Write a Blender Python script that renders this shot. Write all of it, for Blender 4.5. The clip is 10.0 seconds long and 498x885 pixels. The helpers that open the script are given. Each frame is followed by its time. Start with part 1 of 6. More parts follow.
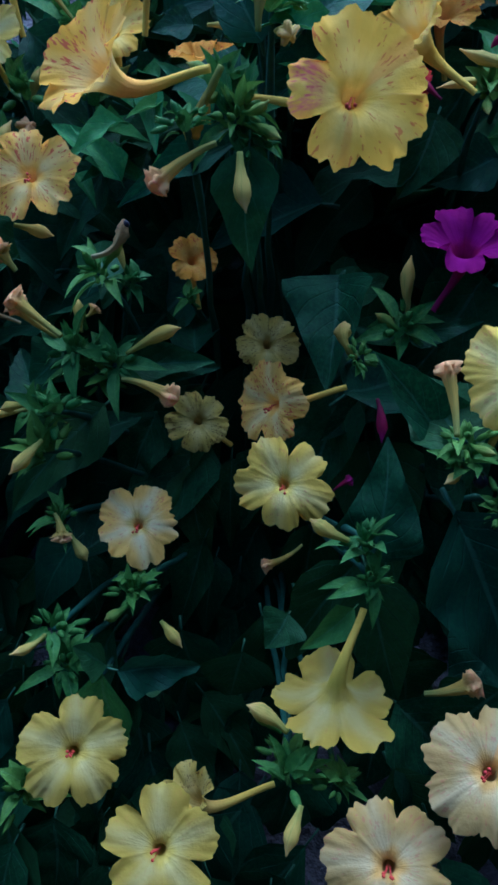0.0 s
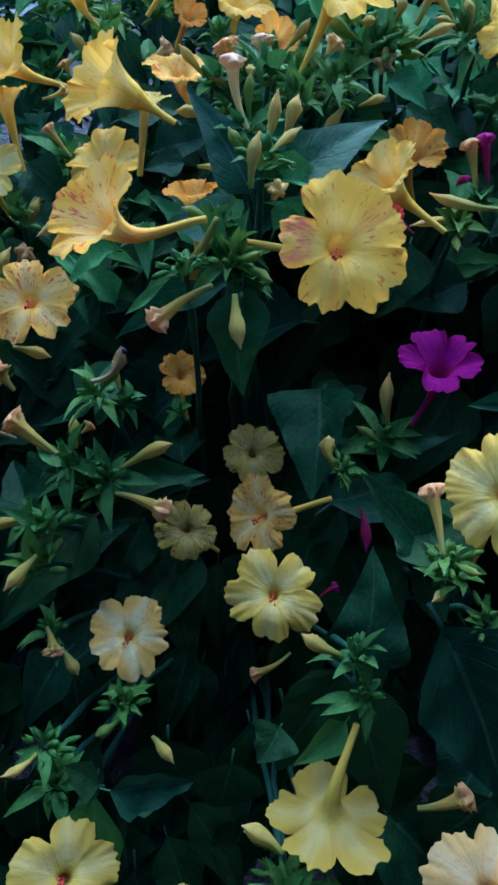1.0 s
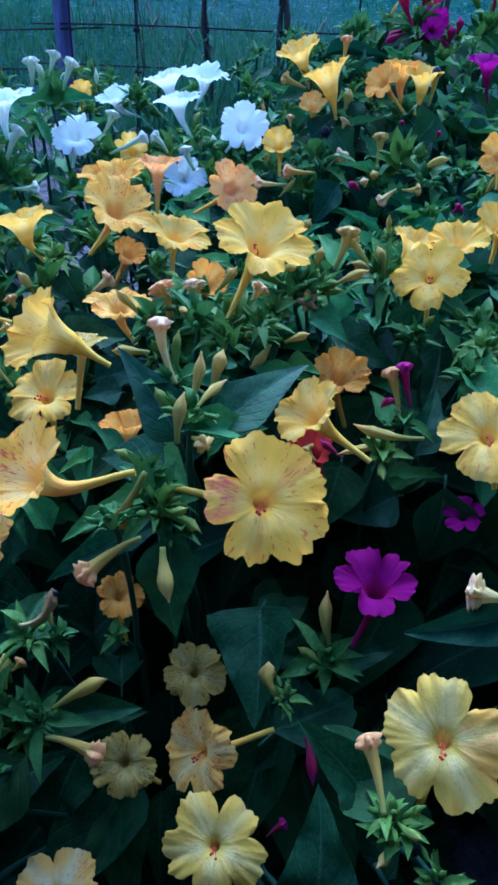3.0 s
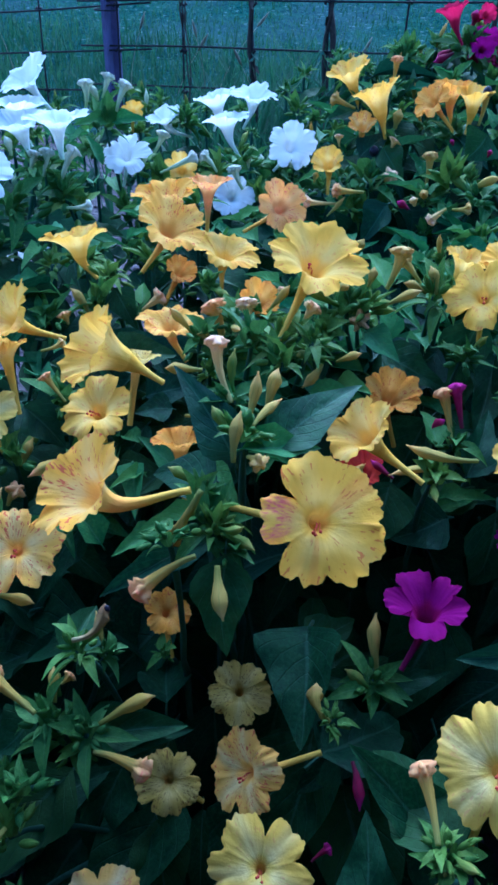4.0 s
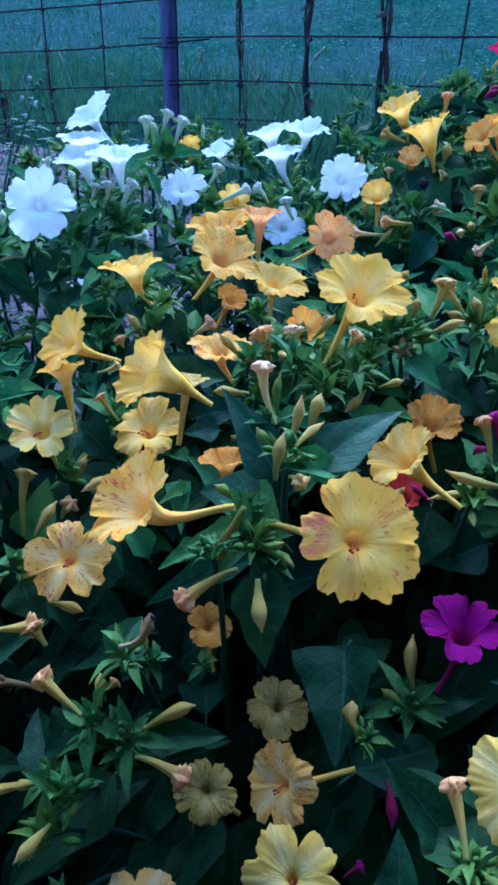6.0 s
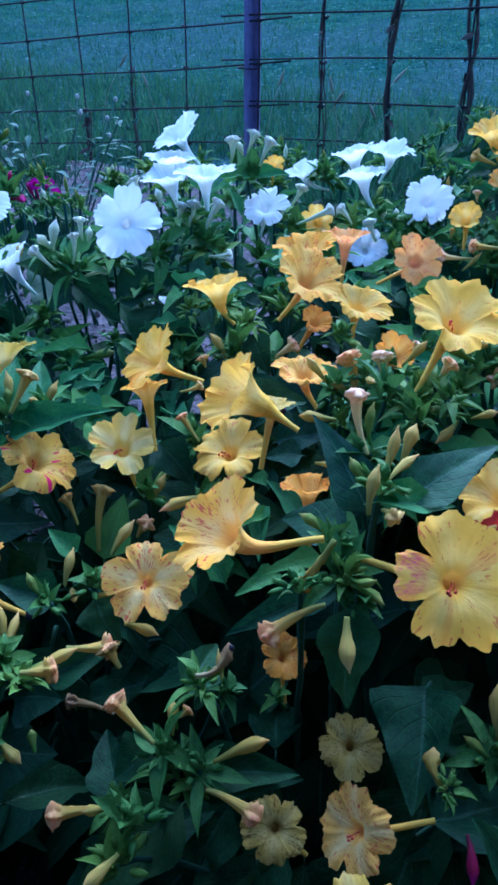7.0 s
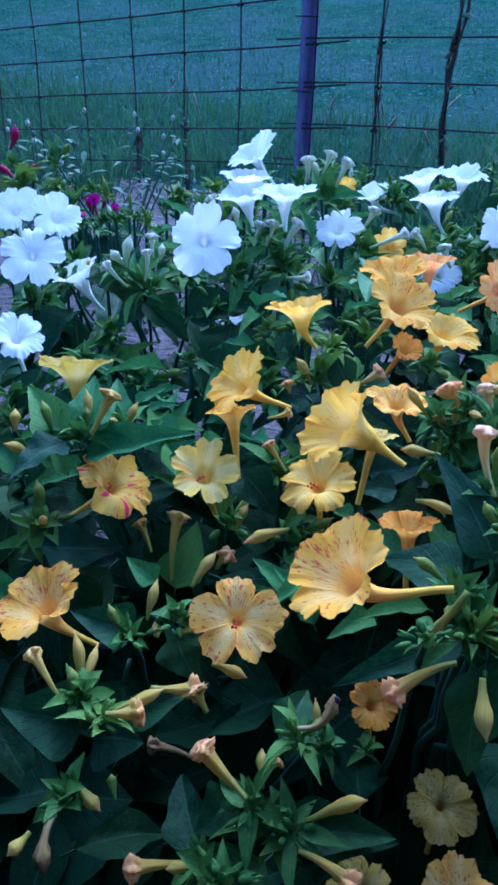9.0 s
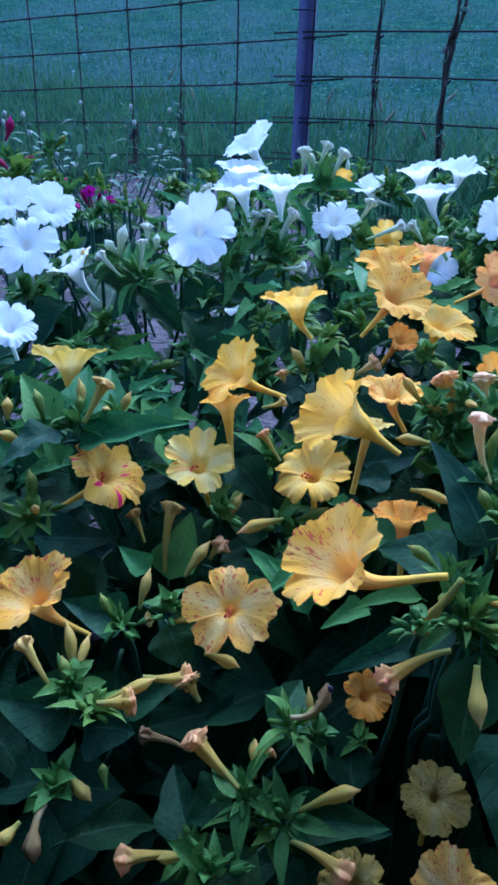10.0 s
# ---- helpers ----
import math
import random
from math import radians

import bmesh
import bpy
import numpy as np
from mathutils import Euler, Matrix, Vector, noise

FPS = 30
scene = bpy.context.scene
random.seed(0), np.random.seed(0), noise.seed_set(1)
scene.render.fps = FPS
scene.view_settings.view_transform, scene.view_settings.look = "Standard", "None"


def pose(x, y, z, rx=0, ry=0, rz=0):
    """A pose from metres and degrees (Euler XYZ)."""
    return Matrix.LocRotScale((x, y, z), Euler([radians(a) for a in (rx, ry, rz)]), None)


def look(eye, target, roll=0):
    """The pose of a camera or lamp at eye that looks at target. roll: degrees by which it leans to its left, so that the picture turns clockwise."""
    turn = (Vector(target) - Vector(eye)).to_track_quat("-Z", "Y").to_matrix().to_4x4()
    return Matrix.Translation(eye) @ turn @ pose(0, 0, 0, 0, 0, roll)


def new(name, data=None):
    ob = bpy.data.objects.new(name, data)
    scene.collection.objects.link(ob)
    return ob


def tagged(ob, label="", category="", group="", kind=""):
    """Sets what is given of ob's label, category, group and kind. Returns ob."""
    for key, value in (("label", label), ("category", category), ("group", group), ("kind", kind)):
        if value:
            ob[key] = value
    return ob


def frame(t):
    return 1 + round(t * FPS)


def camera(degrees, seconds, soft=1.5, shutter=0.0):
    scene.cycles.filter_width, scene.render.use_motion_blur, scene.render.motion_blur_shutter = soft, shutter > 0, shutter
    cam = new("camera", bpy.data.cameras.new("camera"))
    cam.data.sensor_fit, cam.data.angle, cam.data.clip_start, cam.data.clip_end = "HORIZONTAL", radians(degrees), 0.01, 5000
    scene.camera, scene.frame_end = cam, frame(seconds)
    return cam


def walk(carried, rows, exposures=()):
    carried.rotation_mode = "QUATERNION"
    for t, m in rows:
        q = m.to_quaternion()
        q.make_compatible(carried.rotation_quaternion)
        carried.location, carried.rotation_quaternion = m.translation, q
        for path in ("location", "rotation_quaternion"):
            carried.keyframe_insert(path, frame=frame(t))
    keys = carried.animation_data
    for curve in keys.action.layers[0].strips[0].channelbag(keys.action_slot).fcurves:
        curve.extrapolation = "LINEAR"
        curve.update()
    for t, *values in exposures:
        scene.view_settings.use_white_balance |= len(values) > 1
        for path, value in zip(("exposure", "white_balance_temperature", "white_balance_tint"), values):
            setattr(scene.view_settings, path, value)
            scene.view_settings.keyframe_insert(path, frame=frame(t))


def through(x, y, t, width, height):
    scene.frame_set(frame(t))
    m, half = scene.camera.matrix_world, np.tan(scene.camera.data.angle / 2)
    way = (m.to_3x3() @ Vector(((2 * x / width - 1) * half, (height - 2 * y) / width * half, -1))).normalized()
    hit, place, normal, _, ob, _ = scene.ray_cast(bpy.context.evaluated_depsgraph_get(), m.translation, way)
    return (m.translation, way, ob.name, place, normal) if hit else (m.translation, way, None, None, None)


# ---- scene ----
cam = camera(37.0, 10.0, soft=2.9)
METRES, EYE, TILT, LEAN, TURN = 0.182, 0.52, -54.0, 0.0, 0.0
ROWS = [
    (0.0, 0.0, 0.0, 0.0, -0.0, 0.0, -0.0),
    (0.5, -0.0124, -0.0417, 0.0545, -1.29, 4.34, 0.66),
    (1.0, -0.0479, -0.0721, 0.0821, -2.2, 6.11, 0.55),
    (1.5, -0.0416, -0.0986, 0.1244, -3.31, 9.16, 1.51),
    (2.0, 0.0068, -0.0873, 0.2079, -3.73, 12.6, 2.28),
    (3.5, 0.0169, -0.137, 0.2797, -5.21, 18.69, 2.72),
    (4.0, -0.0265, -0.1284, 0.2792, -2.67, 18.93, 0.9),
    (4.5, -0.0199, -0.152, 0.2651, -2.42, 19.4, 0.3),
    (5.0, 0.0308, -0.1923, 0.2349, -2.54, 19.33, 1.31),
    (5.5, 0.0407, -0.1659, 0.2426, -2.34, 19.21, 1.61),
    (6.0, -0.0207, -0.2029, 0.2413, 0.23, 20.84, -1.67),
    (7.5, -0.1173, -0.1478, 0.295, 3.97, 22.25, -5.88),
    (8.0, -0.1726, -0.1454, 0.2998, 3.71, 23.11, -6.51),
    (8.5, -0.2503, -0.1258, 0.3245, 4.14, 23.8, -7.6),
    (9.0, -0.3043, -0.0855, 0.3251, 4.51, 23.35, -8.39),
    (9.5, -0.2981, -0.0722, 0.3169, 4.37, 23.14, -8.27),
    (10.0, -0.2979, -0.0604, 0.3121, 4.16, 23.16, -8.46),
]
EXPOSURES = [(0.0, 1.29, 3910, 1), (0.5, 1.49, 4120, 1), (1.0, 1.61, 4090, 1), (2.0, 1.69, 3890, 5), (4.0, 1.79, 3900, 7), (7.0, 1.79, 3940, 11), (9.0, 1.78, 4010, 12), (10.0, 1.78, 4160, 11)]
walk(cam, [(t, pose(0, 0, EYE, TILT, LEAN, TURN) @ pose(METRES * x, METRES * y, METRES * z, 90 + pitch, roll, yaw)) for t, x, y, z, yaw, pitch, roll in ROWS],
     EXPOSURES)

# ---- light: blue hour under an open sky ----
SUN_UP, SUN_ROUND = 44.0, 5.0
world = bpy.data.worlds.new("dusk_sky")
scene.world = world
world.use_nodes = True
wn, wl = world.node_tree.nodes, world.node_tree.links
sky = wn.new("ShaderNodeTexSky")
sky.sky_type, sky.sun_disc = "NISHITA", False
sky.sun_elevation, sky.sun_rotation = radians(SUN_UP), radians(SUN_ROUND)
sky.air_density, sky.dust_density, sky.ozone_density = 1.0, 3.0, 1.0
wn["Background"].inputs["Strength"].default_value = 0.13
wl.new(sky.outputs["Color"], wn["Background"].inputs["Color"])
lamp = bpy.data.lights.new("sun", "SUN")
lamp.energy, lamp.angle, lamp.color = 1.2, radians(75), (0.92, 0.96, 1.0)
sun = new("sun", lamp)
sun.matrix_world = look((0, 0, 3), (-math.sin(radians(SUN_ROUND)) * math.cos(radians(SUN_UP)), -math.cos(radians(SUN_ROUND)) * math.cos(radians(SUN_UP)), 3 - math.sin(radians(SUN_UP))))

# ---- materials ----
class Nodes:
    """A material's node tree, with short calls for the nodes that are used below."""

    def __init__(self, name):
        self.mat = bpy.data.materials.new(name)
        self.mat.use_nodes = True
        self.n, self.l = self.mat.node_tree.nodes, self.mat.node_tree.links
        self.bsdf = self.n["Principled BSDF"]

    def put(self, socket, value):
        if hasattr(value, "is_output"):
            self.l.new(value, socket)
        else:
            socket.default_value = value

    def math(self, op, a, b=0.0, c=0.0, clamp=False):
        m = self.n.new("ShaderNodeMath")
        m.operation, m.use_clamp = op, clamp
        for s, v in zip(m.inputs, (a, b, c)):
            self.put(s, v)
        return m.outputs[0]

    def mix(self, f, a, b):
        m = self.n.new("ShaderNodeMix")
        m.data_type = "RGBA"
        self.put(m.inputs[0], f)
        for s, v in ((m.inputs[6], a), (m.inputs[7], b)):
            self.put(s, v if hasattr(v, "is_output") else (*v, 1.0))
        return m.outputs[2]

    def uv(self):
        s = self.n.new("ShaderNodeSeparateXYZ")
        self.l.new(self.n.new("ShaderNodeTexCoord").outputs["UV"], s.inputs[0])
        return s.outputs[0], s.outputs[1]

    def vec(self, x, y, z=0.0):
        c = self.n.new("ShaderNodeCombineXYZ")
        for s, v in zip(c.inputs, (x, y, z)):
            self.put(s, v)
        return c.outputs[0]

    def where(self):
        return self.n.new("ShaderNodeNewGeometry").outputs["Position"]

    def chance(self):
        return self.n.new("ShaderNodeObjectInfo").outputs["Random"]

    def island(self):
        return self.n.new("ShaderNodeNewGeometry").outputs["Random Per Island"]

    def noise(self, vector, scale, detail=3.0, rough=0.55):
        t = self.n.new("ShaderNodeTexNoise")
        self.l.new(vector, t.inputs["Vector"])
        t.inputs["Scale"].default_value, t.inputs["Detail"].default_value, t.inputs["Roughness"].default_value = scale, detail, rough
        return t.outputs["Fac"]

    def step(self, v, lo, hi):
        m = self.n.new("ShaderNodeMapRange")
        m.interpolation_type = "SMOOTHSTEP"
        self.put(m.inputs[0], v)
        m.inputs[1].default_value, m.inputs[2].default_value = lo, hi
        return m.outputs[0]

    def bump(self, height, strength, distance):
        b = self.n.new("ShaderNodeBump")
        b.inputs["Strength"].default_value, b.inputs["Distance"].default_value = strength, distance
        self.l.new(height, b.inputs["Height"])
        self.l.new(b.outputs[0], self.bsdf.inputs["Normal"])

    def finish(self, colour, rough, through=0.0, coat=0.5):
        """Ends the material; through: the share of light that passes a thin blade or petal."""
        self.put(self.bsdf.inputs["Base Color"], colour if hasattr(colour, "is_output") else (*colour, 1.0))
        self.put(self.bsdf.inputs["Roughness"], rough)
        self.bsdf.inputs["Specular IOR Level"].default_value = coat
        if through:
            t, m = self.n.new("ShaderNodeBsdfTranslucent"), self.n.new("ShaderNodeMixShader")
            self.put(t.inputs[0], colour if hasattr(colour, "is_output") else (*colour, 1.0))
            self.put(m.inputs[0], through)
            self.l.new(self.bsdf.outputs[0], m.inputs[1])
            self.l.new(t.outputs[0], m.inputs[2])
            self.l.new(m.outputs[0], self.n["Material Output"].inputs[0])
        return self.mat


def petal_material(name, outer, inner, throat, tube, fleck, flecks, bold=0.0, blush=0.0, foot=(0.68, 0.45, 0.06), star=0.30):
    """Thin petals: u runs round the flower, v from the foot of the tube (0) over the throat (0.5) to the rim (1)."""
    k = Nodes(name)
    u, v = k.uv()
    s = k.math("MULTIPLY", k.math("SUBTRACT", v, 0.5), 2.0)
    r = k.chance()
    seat = k.vec(k.math("MULTIPLY", u, 9.0), k.math("MULTIPLY", v, 1.6), k.math("MULTIPLY", r, 40.0))
    fine = k.vec(k.math("MULTIPLY", u, 55.0), k.math("MULTIPLY", v, 6.0), k.math("MULTIPLY", r, 40.0))
    wide = k.noise(seat, 1.2, 2.0)
    lobe = k.math("ABSOLUTE", k.math("SUBTRACT", k.math("FRACT", k.math("MULTIPLY", u, 5.0)), 0.5))
    # a paler star: one tapering ray along the middle of each lobe
    ray = k.math("SUBTRACT", k.math("ADD", lobe, k.math("MULTIPLY", s, 0.20)), k.math("MULTIPLY", wide, 0.22))
    own = k.math("FRACT", k.math("MULTIPLY", r, 3.7))
    colour = k.mix(k.math("MULTIPLY", k.step(ray, 0.34, 0.0), k.math("ADD", star, k.math("MULTIPLY", own, 0.9 - star))), outer, inner)
    colour = k.mix(k.math("MULTIPLY", k.step(k.math("ADD", s, k.math("MULTIPLY", wide, 0.5)), 0.92, 0.36), 0.40 + 0.5 * star), colour, inner)
    colour = k.mix(k.math("MULTIPLY", own, 0.22), colour, inner)
    colour = k.mix(k.math("MULTIPLY", k.step(wide, 0.50, 0.78), 0.45), colour, tube)
    if flecks:
        # now and then one sector of a flower is of a deeper shade
        sector = k.noise(k.vec(k.math("MULTIPLY", u, 7.0), k.math("MULTIPLY", v, 0.5), k.math("MULTIPLY", r, 31.0)), 1.0, 1.0)
        share = k.math("MULTIPLY", k.step(sector, 0.58, 0.62), k.math("MULTIPLY", k.step(k.math("FRACT", k.math("MULTIPLY", r, 9.1)), 0.2, 0.9), 0.45))
        colour = k.mix(share, colour, (0.86, 0.33, 0.05) if fleck[0] > 0.4 and outer[1] > 0.3 else outer)
    colour = k.mix(k.math("MULTIPLY", k.step(k.math("SUBTRACT", s, k.math("MULTIPLY", lobe, 0.22)), 0.24, 0.02), 0.62), colour, throat)
    colour = k.mix(k.step(s, 0.02, -0.10), colour, tube)
    colour = k.mix(k.step(s, -0.10, -0.75), colour, foot)
    vein = k.noise(fine, 1.0, 2.0, 0.6)
    colour = k.mix(k.math("MULTIPLY", k.step(vein, 0.50, 0.75), 0.14), colour, tube)
    rim = k.math("MULTIPLY", k.step(k.math("ADD", s, k.math("MULTIPLY", wide, 0.2)), 0.98, 1.12), k.step(k.math("FRACT", k.math("MULTIPLY", r, 5.9)), 0.2, 0.8))
    colour = k.mix(k.math("MULTIPLY", rim, 0.6), colour, tube)
    # red dashes that run outwards, thick on some parts of the flower and thin on others
    spot = k.noise(k.vec(k.math("MULTIPLY", u, 110.0), k.math("MULTIPLY", v, 13.5), k.math("MULTIPLY", r, 77.0)), 1.0, 1.0, 0.5)
    thick = k.noise(k.vec(k.math("MULTIPLY", u, 6.0), k.math("MULTIPLY", v, 4.0), k.math("MULTIPLY", r, 19.0)), 1.0, 1.0)
    red = k.math("MULTIPLY", k.step(k.math("ADD", spot, k.math("MULTIPLY", thick, 0.42)), 0.880 - 0.040 * flecks, 0.915 - 0.040 * flecks), k.math("MULTIPLY", k.step(s, 0.12, 0.30), min(0.9, flecks + 0.1)))
    colour = k.mix(red, colour, fleck)
    if bold:
        band = k.noise(k.vec(k.math("MULTIPLY", u, 16.0), k.math("MULTIPLY", v, 1.5), 3.3), 1.0, 1.0)
        colour = k.mix(k.math("MULTIPLY", k.step(band, 0.61, 0.63), k.step(s, 0.25, 0.35)), colour, (0.72, 0.03, 0.12))
    if blush:
        lobe_one = k.math("MULTIPLY", k.step(u, 0.41, 0.44), k.step(u, 0.585, 0.56))
        patch = k.math("MULTIPLY", k.math("MULTIPLY", lobe_one, k.step(s, 0.25, 0.70)), k.step(k.math("ADD", wide, k.math("MULTIPLY", spot, 0.8)), 0.62, 1.0))
        colour = k.mix(k.math("MULTIPLY", patch, 0.9), colour, (0.78, 0.17, 0.15))
    grain, worn = k.noise(k.where(), 750.0, 3.0, 0.65), k.noise(k.where(), 120.0, 3.0)
    colour = k.mix(k.math("MULTIPLY", k.step(grain, 0.48, 0.70), k.math("ADD", 0.06, k.math("MULTIPLY", k.step(worn, 0.45, 0.70), 0.16))), colour, throat)
    crinkle = k.noise(k.where(), 260.0, 3.0)
    k.bump(k.math("ADD", k.math("MULTIPLY", vein, 0.5), k.math("ADD", crinkle, wide)), 0.45, 0.0014)
    return k.finish(colour, k.math("ADD", 0.65, k.math("MULTIPLY", vein, 0.2)), k.math("ADD", 0.12, k.math("MULTIPLY", k.step(s, 0.05, 0.45), 0.30)), 0.06)


PETAL = {
    "yellow": petal_material("petal_yellow", (0.90, 0.49, 0.040), (0.92, 0.64, 0.17), (0.92, 0.52, 0.02), (0.78, 0.43, 0.03), (0.70, 0.12, 0.05), 0.40, star=0.45),
    "blush": petal_material("petal_blushed", (0.90, 0.49, 0.040), (0.92, 0.64, 0.16), (0.94, 0.52, 0.02), (0.80, 0.46, 0.05), (0.66, 0.12, 0.04), 0.6, 0.0, 1.0),
    "cream": petal_material("petal_cream", (0.90, 0.50, 0.08), (0.93, 0.77, 0.40), (0.56, 0.34, 0.02), (0.82, 0.44, 0.10), (0.66, 0.12, 0.10), 0.3, star=0.65),
    "pale": petal_material("petal_pale_yellow", (0.90, 0.57, 0.06), (0.92, 0.73, 0.28), (0.62, 0.42, 0.02), (0.82, 0.52, 0.07), (0.66, 0.12, 0.10), 0.20, star=0.40),
    # a darker copy of the yellow petals: shade put into the colour
    "dull": petal_material("petal_buff_shaded", (0.64, 0.44, 0.07), (0.70, 0.54, 0.19), (0.28, 0.18, 0.02), (0.52, 0.34, 0.07), (0.26, 0.14, 0.04), 0.9),
    "peach": petal_material("petal_peach", (0.88, 0.45, 0.04), (0.90, 0.67, 0.26), (0.92, 0.46, 0.02), (0.86, 0.42, 0.07), (0.66, 0.12, 0.06), 1.0),
    "orange": petal_material("petal_orange", (0.82, 0.35, 0.025), (0.84, 0.48, 0.10), (0.55, 0.24, 0.02), (0.76, 0.30, 0.05), (0.62, 0.10, 0.04), 0.8),
    "stripe": petal_material("petal_striped", (0.84, 0.45, 0.03), (0.88, 0.62, 0.16), (0.55, 0.28, 0.02), (0.74, 0.42, 0.08), (0.60, 0.08, 0.06), 0.8, 1.0),
    "white": petal_material("petal_white", (0.88, 0.87, 0.85), (0.90, 0.89, 0.87), (0.78, 0.78, 0.68), (0.81, 0.80, 0.76), (0.8, 0.8, 0.8), 0.0, 0.0, 0.0, (0.62, 0.70, 0.55)),
    "magenta": petal_material("petal_magenta", (0.27, 0.005, 0.16), (0.33, 0.008, 0.22), (0.24, 0.004, 0.05), (0.17, 0.003, 0.045), (0.3, 0.0, 0.2), 0.3, 0.0, 0.0, (0.16, 0.01, 0.06)),
    # rosy cream, darkened to paint the shade low in front
    "rose": petal_material("petal_rosy_shaded", (0.50, 0.31, 0.08), (0.58, 0.44, 0.22), (0.55, 0.27, 0.02), (0.46, 0.26, 0.08), (0.50, 0.10, 0.10), 0.25, star=0.6),
    "apricot": petal_material("petal_apricot", (0.90, 0.43, 0.035), (0.90, 0.58, 0.13), (0.60, 0.28, 0.03), (0.82, 0.36, 0.06), (0.66, 0.10, 0.05), 1.1),
    "salmon": petal_material("petal_salmon", (0.88, 0.37, 0.07), (0.90, 0.50, 0.17), (0.62, 0.22, 0.06), (0.80, 0.34, 0.12), (0.72, 0.10, 0.08), 0.8),
    # lemon yellow at about half strength, which paints shade on dim flowers
    "lemon": petal_material("petal_lemon_shaded", (0.47, 0.31, 0.030), (0.56, 0.44, 0.16), (0.44, 0.30, 0.015), (0.48, 0.35, 0.04), (0.50, 0.14, 0.08), 0.0, star=0.5),
    "crimson": petal_material("petal_crimson", (0.52, 0.008, 0.07), (0.58, 0.02, 0.10), (0.25, 0.005, 0.03), (0.34, 0.008, 0.05), (0.4, 0.0, 0.1), 0.3, 0.0, 0.0, (0.26, 0.01, 0.05)),
    "red": petal_material("petal_red", (0.74, 0.055, 0.030), (0.80, 0.10, 0.06), (0.3, 0.01, 0.02), (0.42, 0.015, 0.06), (0.4, 0.0, 0.1), 0.3, 0.0, 0.0, (0.30, 0.02, 0.05)),
}


def bud_material(name, low, mid, tip, fleck):
    """Buds and closed flowers: v runs from the stalk to the tip."""
    k = Nodes(name)
    u, v = k.uv()
    r = k.chance()
    blot = k.noise(k.vec(k.math("MULTIPLY", u, 11.0), k.math("MULTIPLY", v, 15.0), k.math("MULTIPLY", r, 50.0)), 1.0, 3.0)
    ridge = k.noise(k.vec(k.math("MULTIPLY", u, 30.0), k.math("MULTIPLY", v, 2.5), k.math("MULTIPLY", r, 50.0)), 1.0, 2.0)
    colour = k.mix(k.step(v, 0.0, 0.55), low, mid)
    colour = k.mix(k.math("MULTIPLY", k.step(v, 0.68, 0.92), k.math("ADD", 0.5, k.math("MULTIPLY", blot, 0.6))), colour, tip)
    colour = k.mix(k.math("MULTIPLY", k.step(blot, 0.56, 0.68), k.math("MULTIPLY", k.step(v, 0.72, 0.9), 0.8)), colour, fleck)
    colour = k.mix(k.math("MULTIPLY", k.step(ridge, 0.50, 0.66), k.math("MULTIPLY", k.step(v, 0.92, 0.60), 0.65)), colour, low)
    k.bump(ridge, 0.4, 0.001)
    return k.finish(colour, 0.65, 0.35, 0.08)


GREEN = (0.16, 0.24, 0.06)
BUD = {
    "yellow": bud_material("bud_yellow", (0.30, 0.29, 0.05), (0.52, 0.38, 0.07), (0.66, 0.44, 0.12), (0.66, 0.30, 0.14)),
    "peach": bud_material("bud_peach", (0.32, 0.31, 0.07), (0.60, 0.40, 0.07), (0.96, 0.52, 0.22), (0.88, 0.28, 0.15)),
    "pink": bud_material("bud_pink", (0.46, 0.40, 0.12), (0.78, 0.57, 0.21), (0.97, 0.66, 0.40), (0.90, 0.38, 0.26)),
    "cream": bud_material("bud_cream", (0.32, 0.31, 0.06), (0.60, 0.43, 0.09), (0.78, 0.53, 0.16), (0.72, 0.42, 0.22)),
    "tan": bud_material("bud_tan", (0.24, 0.25, 0.05), (0.46, 0.34, 0.07), (0.60, 0.40, 0.10), (0.46, 0.20, 0.10)),
    "green": bud_material("bud_green", (0.10, 0.20, 0.03), (0.21, 0.26, 0.045), (0.38, 0.36, 0.08), (0.50, 0.36, 0.12)),
    "dull": bud_material("bud_spent", (0.42, 0.34, 0.16), (0.34, 0.22, 0.08), (0.22, 0.13, 0.06), (0.04, 0.03, 0.04)),
    "white": bud_material("bud_white", (0.40, 0.48, 0.22), (0.66, 0.68, 0.48), (0.80, 0.78, 0.66), (0.60, 0.54, 0.44)),
    "magenta": bud_material("bud_magenta", (0.16, 0.03, 0.06), (0.30, 0.012, 0.07), (0.52, 0.03, 0.26), (0.36, 0.01, 0.16)),
}


